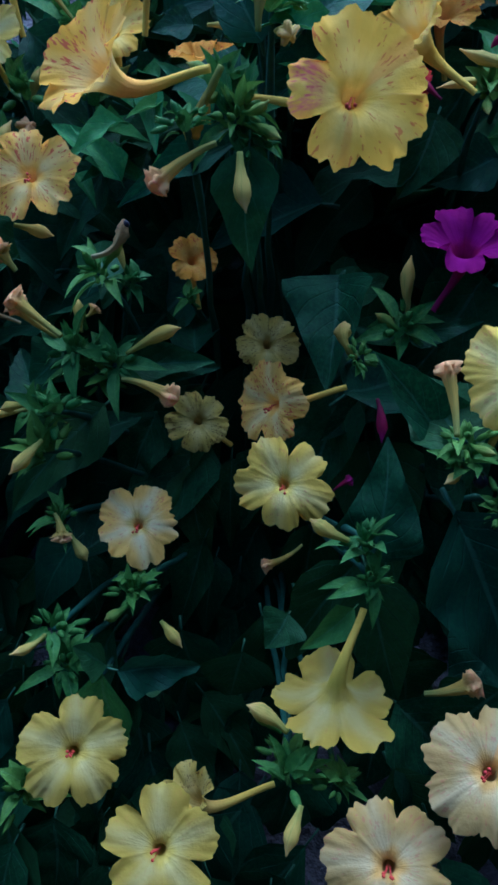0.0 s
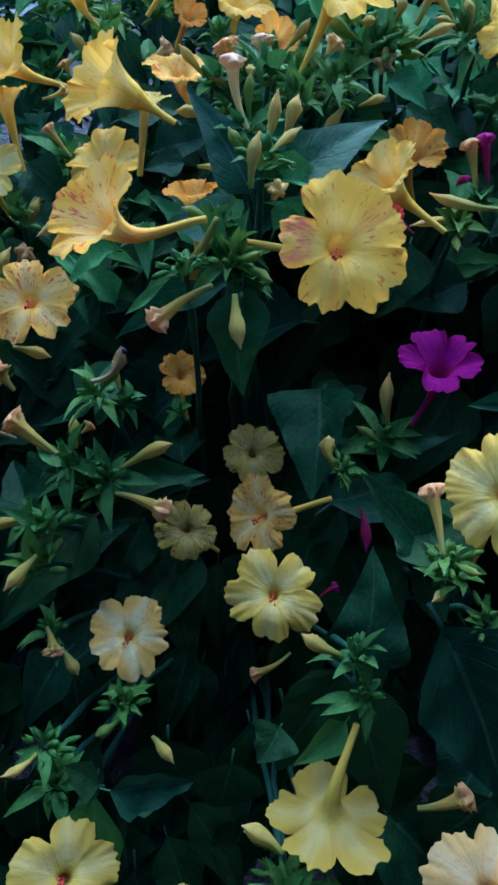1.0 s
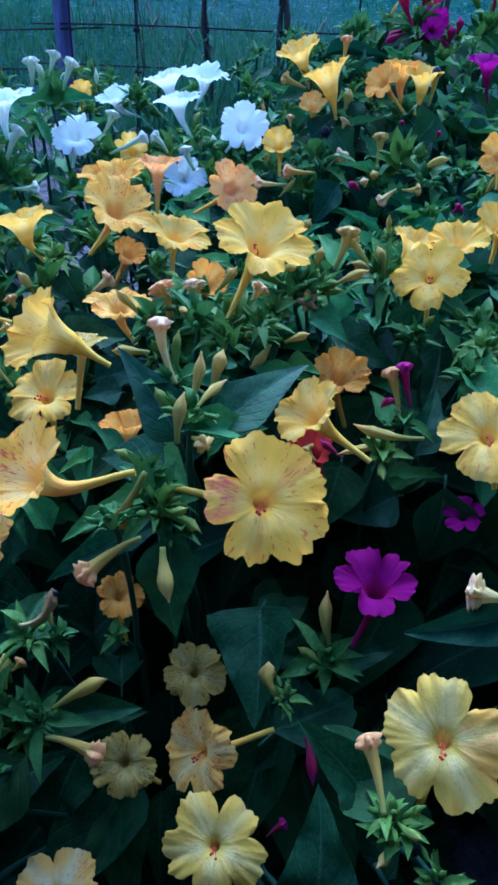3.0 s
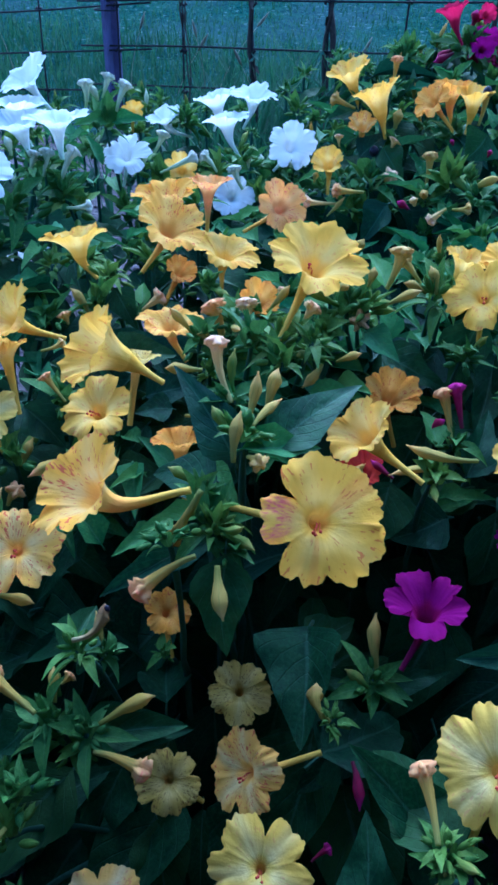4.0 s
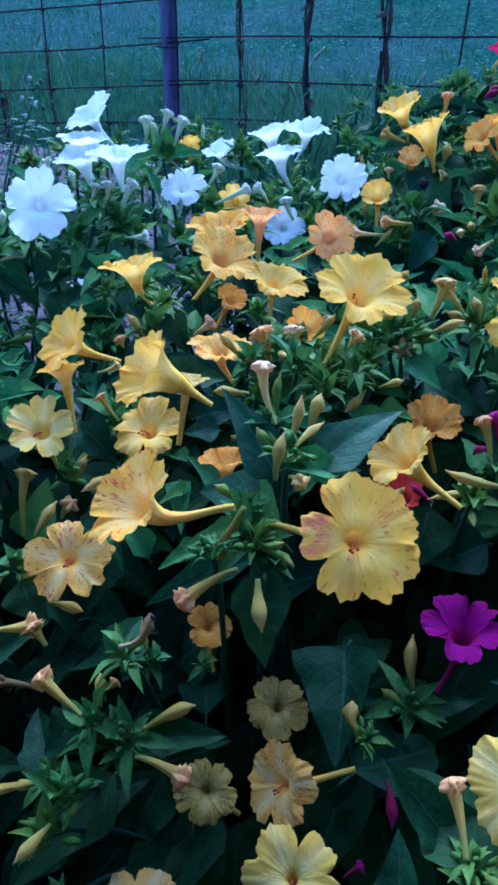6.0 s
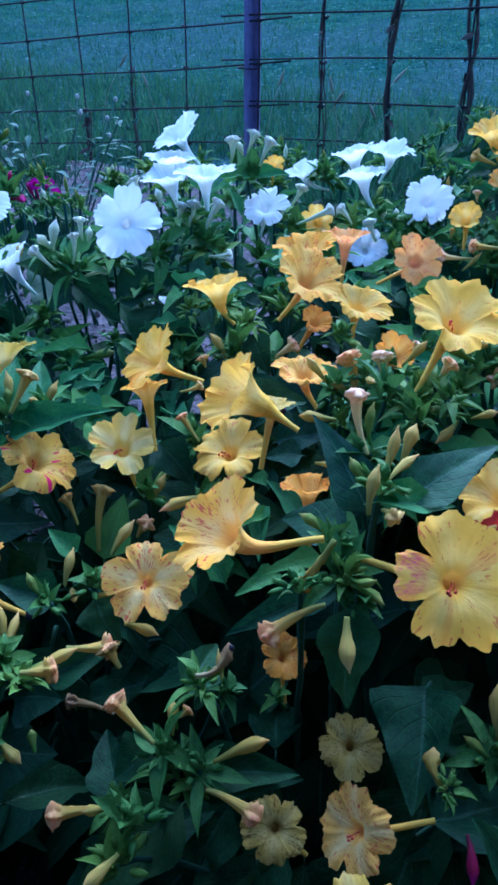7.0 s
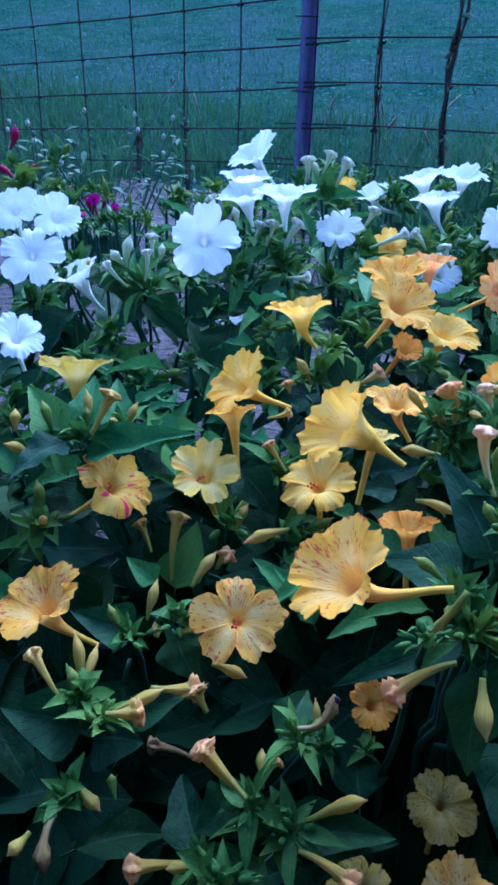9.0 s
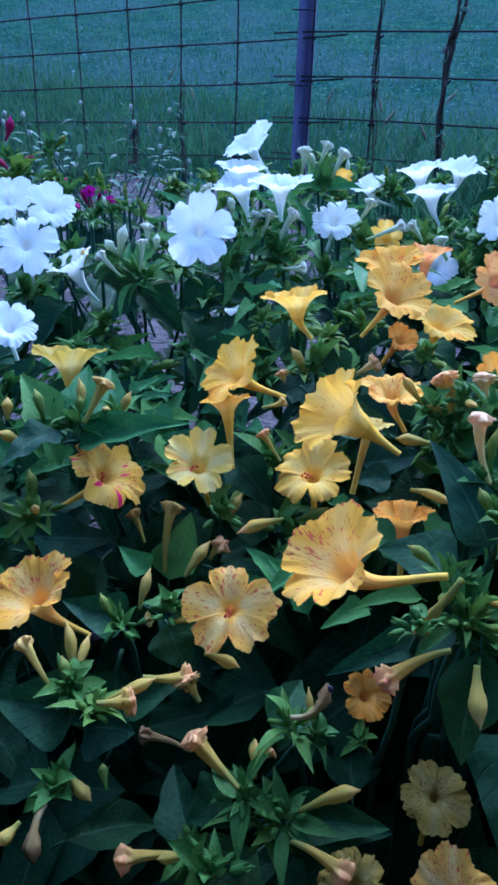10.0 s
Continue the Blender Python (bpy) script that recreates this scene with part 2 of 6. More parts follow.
def leaf_material(name, dark, light, rib):
    k = Nodes(name)
    u, v = k.uv()
    r = k.chance()
    side = k.math("ABSOLUTE", k.math("SUBTRACT", u, 0.5))
    pos = k.where()
    mottle, grain = k.noise(pos, 110.0, 4.0, 0.65), k.noise(pos, 520.0, 3.0, 0.6)
    patch = k.noise(pos, 22.0, 2.0)
    colour = k.mix(k.math("ADD", k.math("MULTIPLY", mottle, 0.5), k.math("MULTIPLY", k.math("SUBTRACT", r, 0.3), 0.5), clamp=True), dark, light)
    colour = k.mix(k.math("MULTIPLY", k.step(patch, 0.5, 0.75), 0.4), colour, light)
    colour = k.mix(k.math("MULTIPLY", k.step(grain, 0.42, 0.68), 0.45), colour, (light[0] * 1.3, light[1] * 1.3, light[2] * 1.3))
    colour = k.mix(k.math("MULTIPLY", k.step(mottle, 0.55, 0.36), 0.55), colour, dark)
    kin = k.math("FRACT", k.math("MULTIPLY", r, 6.7))
    colour = k.mix(k.math("MULTIPLY", k.step(kin, 0.45, 1.0), 0.5), colour, (light[0] * 1.25, light[1] * 0.98, light[2] * 0.55))
    colour = k.mix(k.math("MULTIPLY", k.step(kin, 0.40, 0.0), 0.55), colour, (dark[0] * 1.5, dark[1] * 1.2, dark[2] * 1.9))
    wave = k.math("FRACT", k.math("SUBTRACT", k.math("MULTIPLY", v, 7.0), k.math("MULTIPLY", side, 5.0)))
    veins = k.step(k.math("ABSOLUTE", k.math("SUBTRACT", wave, 0.5)), 0.07, 0.02)
    mid = k.step(side, 0.030, 0.010)
    colour = k.mix(k.math("MULTIPLY", veins, 0.07), colour, rib)
    colour = k.mix(k.math("MULTIPLY", mid, 0.42), colour, rib)
    k.bump(k.math("ADD", k.math("MULTIPLY", veins, -1.0), k.math("MULTIPLY", mottle, 1.2)), 0.55, 0.0018)
    return k.finish(colour, k.math("ADD", 0.48, k.math("MULTIPLY", mottle, 0.20)), 0.24, 0.18)


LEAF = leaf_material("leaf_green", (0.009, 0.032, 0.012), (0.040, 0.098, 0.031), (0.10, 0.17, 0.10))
# Young leaves' paler green, raised further to paint light on the bush tops
FRESH_LIT = leaf_material("young_leaf_lit_green", (0.042, 0.125, 0.032), (0.110, 0.245, 0.055), (0.14, 0.25, 0.11))
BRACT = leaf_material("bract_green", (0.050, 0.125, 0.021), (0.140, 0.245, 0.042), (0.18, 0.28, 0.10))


def plain_material(name, a, b, scale, rough, bumped=0.3, depth=0.002, island=False, through=0.0):
    k = Nodes(name)
    pos = k.where()
    n1, n2 = k.noise(pos, scale, 4.0), k.noise(pos, scale * 0.17, 3.0)
    f = k.math("ADD", k.math("MULTIPLY", n1, 0.6), k.math("MULTIPLY", n2, 0.6))
    if island:
        f = k.math("ADD", k.math("MULTIPLY", f, 0.8), k.math("MULTIPLY", k.island(), 0.3))
    k.bump(n1, bumped, depth)
    return k.finish(k.mix(k.step(f, 0.3, 0.9), a, b), rough, through, 0.2)


def turf_material():
    """Short grass seen from some metres: fine blades, tufts a hand wide, and broad greyer patches."""
    k = Nodes("meadow_turf")
    pos = k.where()
    fine, tuft, broad = k.noise(pos, 75.0, 3.0, 0.6), k.noise(pos, 11.0, 3.0, 0.6), k.noise(pos, 1.7, 3.0)
    colour = k.mix(k.step(fine, 0.35, 0.65), (0.008, 0.029, 0.024), (0.038, 0.083, 0.067))
    colour = k.mix(k.math("MULTIPLY", k.step(tuft, 0.40, 0.66), 0.6), colour, (0.044, 0.096, 0.060))
    colour = k.mix(k.math("MULTIPLY", k.step(broad, 0.42, 0.64), 0.55), colour, (0.050, 0.078, 0.086))
    speck = k.noise(pos, 46.0, 2.0, 0.5)
    colour = k.mix(k.math("MULTIPLY", k.step(speck, 0.62, 0.70), 0.8), colour, (0.13, 0.18, 0.17))
    k.bump(k.math("ADD", fine, tuft), 0.8, 0.02)
    return k.finish(colour, 1.0, 0.0, 0.0)


STEM = plain_material("stem_green", (0.018, 0.050, 0.030), (0.040, 0.088, 0.054), 160.0, 0.75)
STAMEN = plain_material("stamen_pink", (0.42, 0.025, 0.03), (0.56, 0.07, 0.03), 400.0, 0.6)
SEED = plain_material("seed_black", (0.010, 0.008, 0.014), (0.03, 0.024, 0.04), 500.0, 0.5)
FLORET = plain_material("floret_pale", (0.55, 0.62, 0.75), (0.75, 0.8, 0.9), 300.0, 0.6)
HEAD = plain_material("seed_head_buff", (0.30, 0.30, 0.26), (0.46, 0.45, 0.38), 300.0, 0.8)
STRAW = plain_material("dry_straw", (0.14, 0.135, 0.09), (0.27, 0.25, 0.17), 80.0, 0.8)
WEED = plain_material("weed_green", (0.035, 0.085, 0.055), (0.095, 0.155, 0.10), 60.0, 0.7, 0.2, 0.001, True, 0.2)
SOIL = plain_material("soil", (0.046, 0.038, 0.042), (0.142, 0.117, 0.120), 60.0, 0.95, 0.9, 0.02)
CLOD = plain_material("soil_clod", (0.06, 0.048, 0.044), (0.17, 0.14, 0.13), 90.0, 0.95, 0.8, 0.006, True)
MEADOW = turf_material()
GRASS = plain_material("grass_blade", (0.016, 0.050, 0.024), (0.058, 0.124, 0.052), 7.0, 0.6, 0.0, 0.001, True, 0.45)
WIRE = plain_material("rusty_wire", (0.011, 0.011, 0.015), (0.036, 0.030, 0.032), 220.0, 0.7)
POST = plain_material("painted_post", (0.10, 0.085, 0.17), (0.19, 0.16, 0.29), 60.0, 0.55)
VINE = plain_material("dry_vine", (0.035, 0.028, 0.024), (0.085, 0.07, 0.055), 120.0, 0.9)
# Kept dark so that the added wall throws little light back
WALL_DARK = plain_material("unseen_wall_dark", (0.05, 0.042, 0.036), (0.11, 0.09, 0.075), 40.0, 0.9, 0.5, 0.004)

# ---- ground, bed and fence ----
WALL_HIGH = 2.5

def level(x, y):
    """Height of the ground: nearly level in the bed, it climbs behind the fence and a little to the right."""
    return 0.062 * 60 * math.tanh(y / 60) + 0.07 * 60 * math.tanh(max(0.0, y - 1.95) / 60) + 0.05 * 3 * math.tanh(x / 3)


def mesh_object(name, verts, faces, material, smooth=True, uvs=None):
    me = bpy.data.meshes.new(name)
    me.from_pydata(verts, [], faces)
    if uvs is not None:
        layer = me.uv_layers.new(name="UVMap")
        order = np.empty(len(me.loops), np.int32)
        me.loops.foreach_get("vertex_index", order)
        layer.data.foreach_set("uv", np.asarray(uvs, np.float32)[order].ravel())
    me.materials.append(material)
    if smooth:
        me.polygons.foreach_set("use_smooth", [True] * len(me.polygons))
    me.update()
    return new(name, me)


def grid_faces(rows, cols, closed=False):
    span = cols if closed else cols - 1
    return [(i * cols + j, i * cols + (j + 1) % cols, (i + 1) * cols + (j + 1) % cols, (i + 1) * cols + j) for i in range(rows - 1) for j in range(span)]


steps = [math.copysign(abs(i / 40) ** 3.2 * 300 + abs(i) * 0.05, i) for i in range(-40, 41)]
verts = [(x, y + 1.0, level(x, y + 1.0) - (0.02 if y < 0.9 else 0.0)) for y in steps for x in steps]
ground = mesh_object("ground", verts, grid_faces(81, 81), MEADOW)
tagged(ground, "green mown grass field rising gently behind the fence", "ground", kind="structure")

# The bed's bare soil, lumpy, with a thick edge
verts = []
for j in range(90):
    for i in range(230):
        x = -3.2 + 6.4 * i / 229
        y = -0.7 + 2.72 * j / 89 - 0.40 * (x + 0.24) + 0.14 * noise.noise(Vector((x * 1.7, 0.4 if j < 45 else 7.4, 3))) * abs(j - 44.5) / 44.5 + (0.04 * noise.noise(Vector((x * 9, j, 3))) if j in (0, 89) else 0.0)
        edge = min(i, 229 - i, j, 89 - j)
        lump = noise.fractal(Vector((x * 9, y * 9, 1)), 1.0, 2.0, 4) * 0.012
        verts.append((x, y, level(x, y) + (0.012 + lump if edge > 0 else -0.06)))
bed = mesh_object("garden_bed_soil", verts, grid_faces(90, 230), SOIL)
tagged(bed, "bare grey-brown soil of the flower bed", "soil", kind="structure")

# A plain unseen wall, added behind the camera to block sky light from there
corners = [(x, y, z) for z in (-1.2, WALL_HIGH) for x, y in ((-6.0, -3.25), (6.0, -3.25), (6.0, -3.0), (-6.0, -3.0))]
added_wall = mesh_object("wall_south", corners, [(3, 2, 1, 0), (4, 5, 6, 7), (0, 1, 5, 4), (1, 2, 6, 5), (2, 3, 7, 6), (3, 0, 4, 7)], WALL_DARK, False)
tagged(added_wall, "plain dark wall added out of view to block sky light", "wall", kind="structure")

rng = random.Random(5)


def clod_mesh():
    bm = bmesh.new()
    for _ in range(700):
        x, y = rng.uniform(-0.9, 0.6), rng.uniform(0.3, 1.75)
        r = 0.003 + 0.012 * rng.random() ** 3
        m = Matrix.LocRotScale((x, y, level(x, y) + 0.012 + r * 0.2), Euler((rng.random() * 6, rng.random() * 6, 0)), (r, r * rng.uniform(0.6, 1), r * rng.uniform(0.5, 0.9)))
        bmesh.ops.create_icosphere(bm, subdivisions=1, radius=1.0, matrix=m)
    me = bpy.data.meshes.new("soil_clods")
    bm.to_mesh(me)
    bm.free()
    me.materials.append(CLOD)
    return me


tagged(new("soil_clods", clod_mesh()), "small grey-brown clods and crumbs on the bed", "soil", kind="stuff")


def tube(points, radii, sides=6):
    """Vertices, faces and (u, v) of a tube along points."""
    pts = [Vector(p) for p in points]
    verts, uvs = [], []
    ref = None
    for i, p in enumerate(pts):
        d = (pts[min(i + 1, len(pts) - 1)] - pts[max(i - 1, 0)]).normalized()
        if ref is None:
            ref = d.orthogonal().normalized()
        ref = (ref - d * ref.dot(d)).normalized()
        side = d.cross(ref)
        for j in range(sides):
            a = 2 * math.pi * j / sides
            verts.append(p + (ref * math.cos(a) + side * math.sin(a)) * radii[i])
            uvs.append((j / sides, i / (len(pts) - 1)))
    faces = grid_faces(len(pts), sides, True)
    faces.append(tuple(range(sides))[::-1])
    faces.append(tuple(range(len(verts) - sides, len(verts))))
    return verts, faces, uvs


def part(name, data, material, parent, label=""):
    """A mesh object (vertices, faces, uvs) under a thing."""
    ob = mesh_object(name, data[0], data[1], material, True, data[2] if len(data) > 2 else None)
    ob.parent = parent
    if label:
        ob["label"] = label
    return ob


# Fence: rusty woven wire on a steel post, in a line that comes nearer to the right
F0 = Vector((-0.24, 1.932, 0.42))
FU = Vector((0.9154, -0.4026, 0.0))
fence = tagged(new("wire_fence"), "rusty woven wire fence with square mesh on a dark post", "fence")
fence.location = F0 + Vector((0, 0, -0.30))
fence_zero = fence.location.copy()


def fence_point(s, h, out=0.0):
    return F0 + FU * s + Vector((-FU.y, FU.x, 0)) * -out + Vector((0, 0, h + (0.095 if s < 0 else 0.065) * s)) - fence_zero


UPRIGHTS = [-0.873 - 0.168 * i for i in range(11, 0, -1)] + [-0.873, -0.690, -0.510, -0.342, -0.176, 0.027, 0.189, 0.348] + [0.348 + 0.161 * i for i in range(1, 14)]
HEIGHTS = [-0.342, -0.262, -0.182, -0.100, -0.012, 0.075, 0.165, 0.265, 0.375, 0.500, 0.640, 0.790]
for s in UPRIGHTS:
    pts = []
    for i in range(23):
        h = -0.36 + 1.152 * i / 22
        pts.append(fence_point(s + 0.006 * noise.noise(Vector((s * 7, h * 4, 0))), h, 0.006 * noise.noise(Vector((s * 3, h * 5, 4)))))
    part("upright_wire", tube(pts, [0.0022] * 23, 5), WIRE, fence)
for k, h in enumerate(HEIGHTS):
    # two rolls of wire overlap at the post
    for start, stop, rise, tilt in ((-2.75, 0.11, 0.0, 0.095), (-0.07, 2.45, 0.010, 0.050)):
        pts = []
        for i in range(51):
            s = start + (stop - start) * i / 50
            wob = 0.005 * noise.noise(Vector((s * 2.2, h * 9, rise * 300)))
            p = fence_point(s, h + rise + wob, 0.003 + 0.008 * noise.noise(Vector((s * 2, h * 5, 9 + rise * 300))))
            pts.append(p + Vector((0, 0, (tilt - (0.095 if s < 0 else 0.065)) * s)))
        part("cross_wire", tube(pts, [0.0021 if 0 < k < 11 else 0.003] * 51, 5), WIRE, fence)
    for s in UPRIGHTS:
        if -1.2 < s < 0.8:
            a = fence_point(s, h)
            part("wire_knot", tube([a + FU * d + Vector((0, 0, e)) for d, e in ((-0.008, -0.003), (-0.003, 0.003), (0.003, -0.003), (0.008, 0.003))], [0.0030] * 4, 5), WIRE, fence)
# T-section post
post = []
for h in (-0.42, 0.9):
    c = fence_point(0.0, 0, 0.014) + Vector((0, 0, h))
    n = Vector((-FU.y, FU.x, 0))
    for a, b in ((-0.021, 0.0), (0.021, 0.0), (0.021, 0.005), (0.004, 0.006), (0.004, 0.034), (-0.004, 0.034), (-0.004, 0.006), (-0.021, 0.005)):
        post.append(c + FU * a - n * b + n * 0.034)
part("post", (post, [(i, (i + 1) % 8, 8 + (i + 1) % 8, 8 + i) for i in range(8)] + [tuple(range(7, -1, -1)), tuple(range(8, 16))]), POST, fence, "dark violet painted steel post")
bpy.data.objects["post"].data.polygons.foreach_set("use_smooth", [False] * 10)
for h in (-0.02, 0.13, 0.28, 0.43):
    c = fence_point(0.0, h, 0.0)
    pts = [c + FU * (0.027 * math.cos(a)) + Vector((-FU.y, FU.x, 0)) * (0.024 * math.sin(a)) for a in [i * 0.42 for i in range(16)]]
    part("wire_clip", tube(pts, [0.0016] * 16, 5), WIRE, fence)


# Dry vines that climb the wire
def vine(s, top, thick, seed):
    r = random.Random(seed)
    ob = tagged(new("dry_vine"), "dry dark vine twined up a fence wire", "vine", "vines on the fence")
    ob.location = F0 + FU * s
    ob.location.z = level(ob.location.x, ob.location.y)
    zero = fence_zero - ob.location
    for strand in range(3):
        ph = r.random() * 6
        pts = []
        for i in range(40):
            h = -0.34 + (top + 0.34) * i / 39
            w = 0.003 * math.sin(h * 23 + ph) + 0.022 * noise.noise(Vector((h * 7, seed * 3.1, strand * 0.6)))
            pts.append(fence_point(s + w, h, 0.004 * math.cos(h * 23 + ph)) + zero)
        part("vine_strand", tube(pts, [thick * (1.1 - 0.5 * i / 39) * (0.65 + 1.5 * abs(noise.noise(Vector((i * 1.7, seed, strand))))) for i in range(40)], 5), VINE, ob)
    for _ in range(int(26 * thick / 0.005)):
        h = r.uniform(-0.32, top)
        at = fence_point(s + 0.02 * noise.noise(Vector((h * 7, seed * 3.1, 0))), h) + zero
        d = Vector((r.uniform(-1, 1), r.uniform(-1, 0.4), r.uniform(-1, 0.5))).normalized()
        side = d.orthogonal().normalized() * 0.008
        long = r.uniform(0.016, 0.042)
        v = [at, at + d * long * 0.4 - side, at + d * long, at + d * long * 0.4 + side, at + d * long * 0.5 + d.cross(side) * 0.6]
        part("vine_leaf", (v, [(0, 1, 4), (1, 2, 4), (2, 3, 4), (3, 0, 4)]), WEED if r.random() < 0.6 else VINE, ob)
    return ob


for args in ((0.348, 0.5, 0.0046, 1), (0.189, 0.3, 0.002, 2), (0.515, 0.6, 0.005, 3), (0.83, 0.5, 0.004, 4), (-0.51, -0.1, 0.003, 5), (-0.342, 0.0, 0.002, 7)):
    vine(*args)


# Grass
def blades(name, count, place, tall, wide, seed, label):
    r = np.random.RandomState(seed)
    verts, faces = [], []
    for i in range(count):
        x, y = place(r)
        z = level(x, y)
        h = tall * (0.45 + 0.9 * r.rand() ** 2)
        a, lean, w = r.rand() * 6.283, h * (0.15 + 0.6 * r.rand()), wide * (0.6 + 0.8 * r.rand())
        dx, dy = math.cos(a), math.sin(a)
        sx, sy = -dy * w, dx * w
        b = len(verts)
        for f, g in ((0.0, 1.0), (0.55, 0.8)):
            cx, cy, cz = x + dx * lean * f * f, y + dy * lean * f * f, z + h * f * (1 - 0.15 * f)
            verts += [(cx - sx * g, cy - sy * g, cz), (cx + sx * g, cy + sy * g, cz)]
        verts.append((x + dx * lean, y + dy * lean, z + h * 0.88))
        faces += [(b, b + 1, b + 3, b + 2), (b + 2, b + 3, b + 4)]
    ob = mesh_object(name, verts, faces, GRASS, False)
    return tagged(ob, label, "grass", kind="stuff")


def beyond(r, near, far, spread):
    d = near + (far - near) * r.rand() ** 1.6
    s = (r.rand() - 0.5) * spread * (0.7 + d * 0.5)
    p = F0 + FU * s + Vector((-FU.y, FU.x, 0)) * d
    return (p.x, p.y) if grassy(p, r) else beyond(r, near, far, spread)


def grassy(p, r):
    """Grass is scarce on the bare earth at the foot of the fence."""
    bare = ((p.x + 0.50) / 0.30) ** 2 + ((p.y - 2.00) / 0.26) ** 2 + 0.8 * noise.noise(Vector((p.x * 7, p.y * 7, 3)))
    return bare > 1.0 or r.rand() < 0.10


def fringe(r):
    s, d = -0.50 - 1.6 * r.rand(), 0.05 - 0.80 * r.rand() ** 1.3
    p = F0 + FU * s + Vector((-FU.y, FU.x, 0)) * d
    return (p.x, p.y) if grassy(p, r) else fringe(r)


blades("bed_edge_grass", 8000, fringe, 0.06, 0.0018, 4, "green grass and weeds that creep into the bed")
def clump(r):
    s, d = 0.20 + 1.3 * r.rand() ** 0.8, 0.16 - 0.60 * r.rand() ** 1.4
    p = F0 + FU * s + Vector((-FU.y, FU.x, 0)) * d
    return p.x, p.y


blades("fence_weeds", 3200, clump, 0.24, 0.0030, 6, "tall dark green weeds at the foot of the fence")
blades("fence_grass", 15000, lambda r: beyond(r, -0.12, 0.9, 4.6), 0.085, 0.0018, 1, "long green grass along the foot of the fence")
blades("field_grass", 42000, lambda r: beyond(r, 0.1, 3.4, 4.8), 0.028, 0.0016, 2, "short green field grass behind the fence")

def dry_stalk(s, d, tall, lean, seed):
    """A dead grass stalk with a thin pale seed head."""
    r = random.Random(seed)
    p = F0 + FU * s + Vector((-FU.y, FU.x, 0)) * d
    ob = tagged(new("grass_stalk"), "dry pale grass stalk with a seed head behind the fence", "grass", "dry grass stalks")
    ob.location = (p.x, p.y, level(p.x, p.y))
    top = Vector((lean * tall, r.uniform(-0.2, 0.2) * tall, tall))
    pts = [Vector((0, 0, -0.01)) * (1 - t) + Vector((top.x * t * t, top.y * t * t, top.z * t)) for t in (i / 9 for i in range(10))]
    part("stalk", tube(pts, [0.0016 - 0.0009 * i / 9 for i in range(10)], 5), STRAW, ob)
    tip = (pts[9] - pts[8]).normalized()
    part("seed_head", tube([pts[9] + tip * z for z in (0.0, 0.008, 0.020, 0.034, 0.046)], [0.0008, 0.0034, 0.0042, 0.0028, 0.0006], 6), STRAW, ob)
    return ob


for args in ((0.10, 0.10, 0.20, 0.35, 1), (0.16, 0.22, 0.22, 0.5, 2), (0.32, 0.15, 0.17, -0.3, 3), (-0.12, 0.30, 0.18, 0.2, 4), (-0.45, 0.25, 0.16, -0.2, 5), (0.50, 0.12, 0.20, 0.3, 6), (-0.75, 0.35, 0.18, 0.4, 7), (0.06, 0.40, 0.15, -0.15, 8)):
    dry_stalk(*args)

# ---- four o'clock plants ----
def crown(x, y, label):
    ob = tagged(new("flowering_plant"), label, "plant", "flowering plants in the bed")
    ob.location = (x, y, level(x, y))
    return ob


front = crown(0.02, 0.42, "bushy green plant with yellow red-flecked trumpet flowers in bare soil")
left = crown(-0.18, 0.46, "bushy green plant with yellow and red-striped trumpet flowers and many buds")
back = crown(-0.02, 0.60, "green plant thick with yellow and peach trumpet flowers")
right = crown(0.17, 0.45, "green plant with yellow trumpet flowers and pink-tipped buds")
magenta = crown(0.13, 0.38, "green plant with magenta and red trumpet flowers in deep shade")
white = crown(-0.26, 0.74, "green plant with pure white trumpet flowers over bare soil")
white_b = crown(-0.03, 0.88, "green plant with white trumpet flowers and white buds near the fence")
far = crown(0.18, 0.80, "green plant with yellow and orange trumpet flowers near the fence")
scarlet = crown(0.30, 1.02, "green plant with crimson and magenta flowers near the fence")
lilac = crown(-0.40, 1.18, "thin green plant with small magenta flowers near the fence")
# flowerless plants added round the view to keep light off the low front
leafy = [crown(x, y, "leafy green plant without open flowers, added beside the view for shade") for x, y in ((-0.56, 0.34), (-0.66, 0.66), (0.46, 0.36), (0.56, 0.68), (-0.40, 0.08), (0.40, 0.08), (-0.20, -0.24), (0.18, -0.26))]
CROWNS = (front, left, back, right, magenta, white, white_b, far, scarlet, lilac, *leafy)
TOPS, OPEN, TUBES = [], [], []
seeds = random.Random(11)


def hung(ob, plant):
    """Sets ob, which stands in world metres, under its plant."""
    ob.parent = plant
    ob.location = ob.location - plant.location
    return ob


def bezier(a, b, c, d, n):
    return [a * (1 - t) ** 3 + b * 3 * t * (1 - t) ** 2 + c * 3 * t * t * (1 - t) + d * t ** 3 for t in (i / (n - 1) for i in range(n))]


RINGS = 13


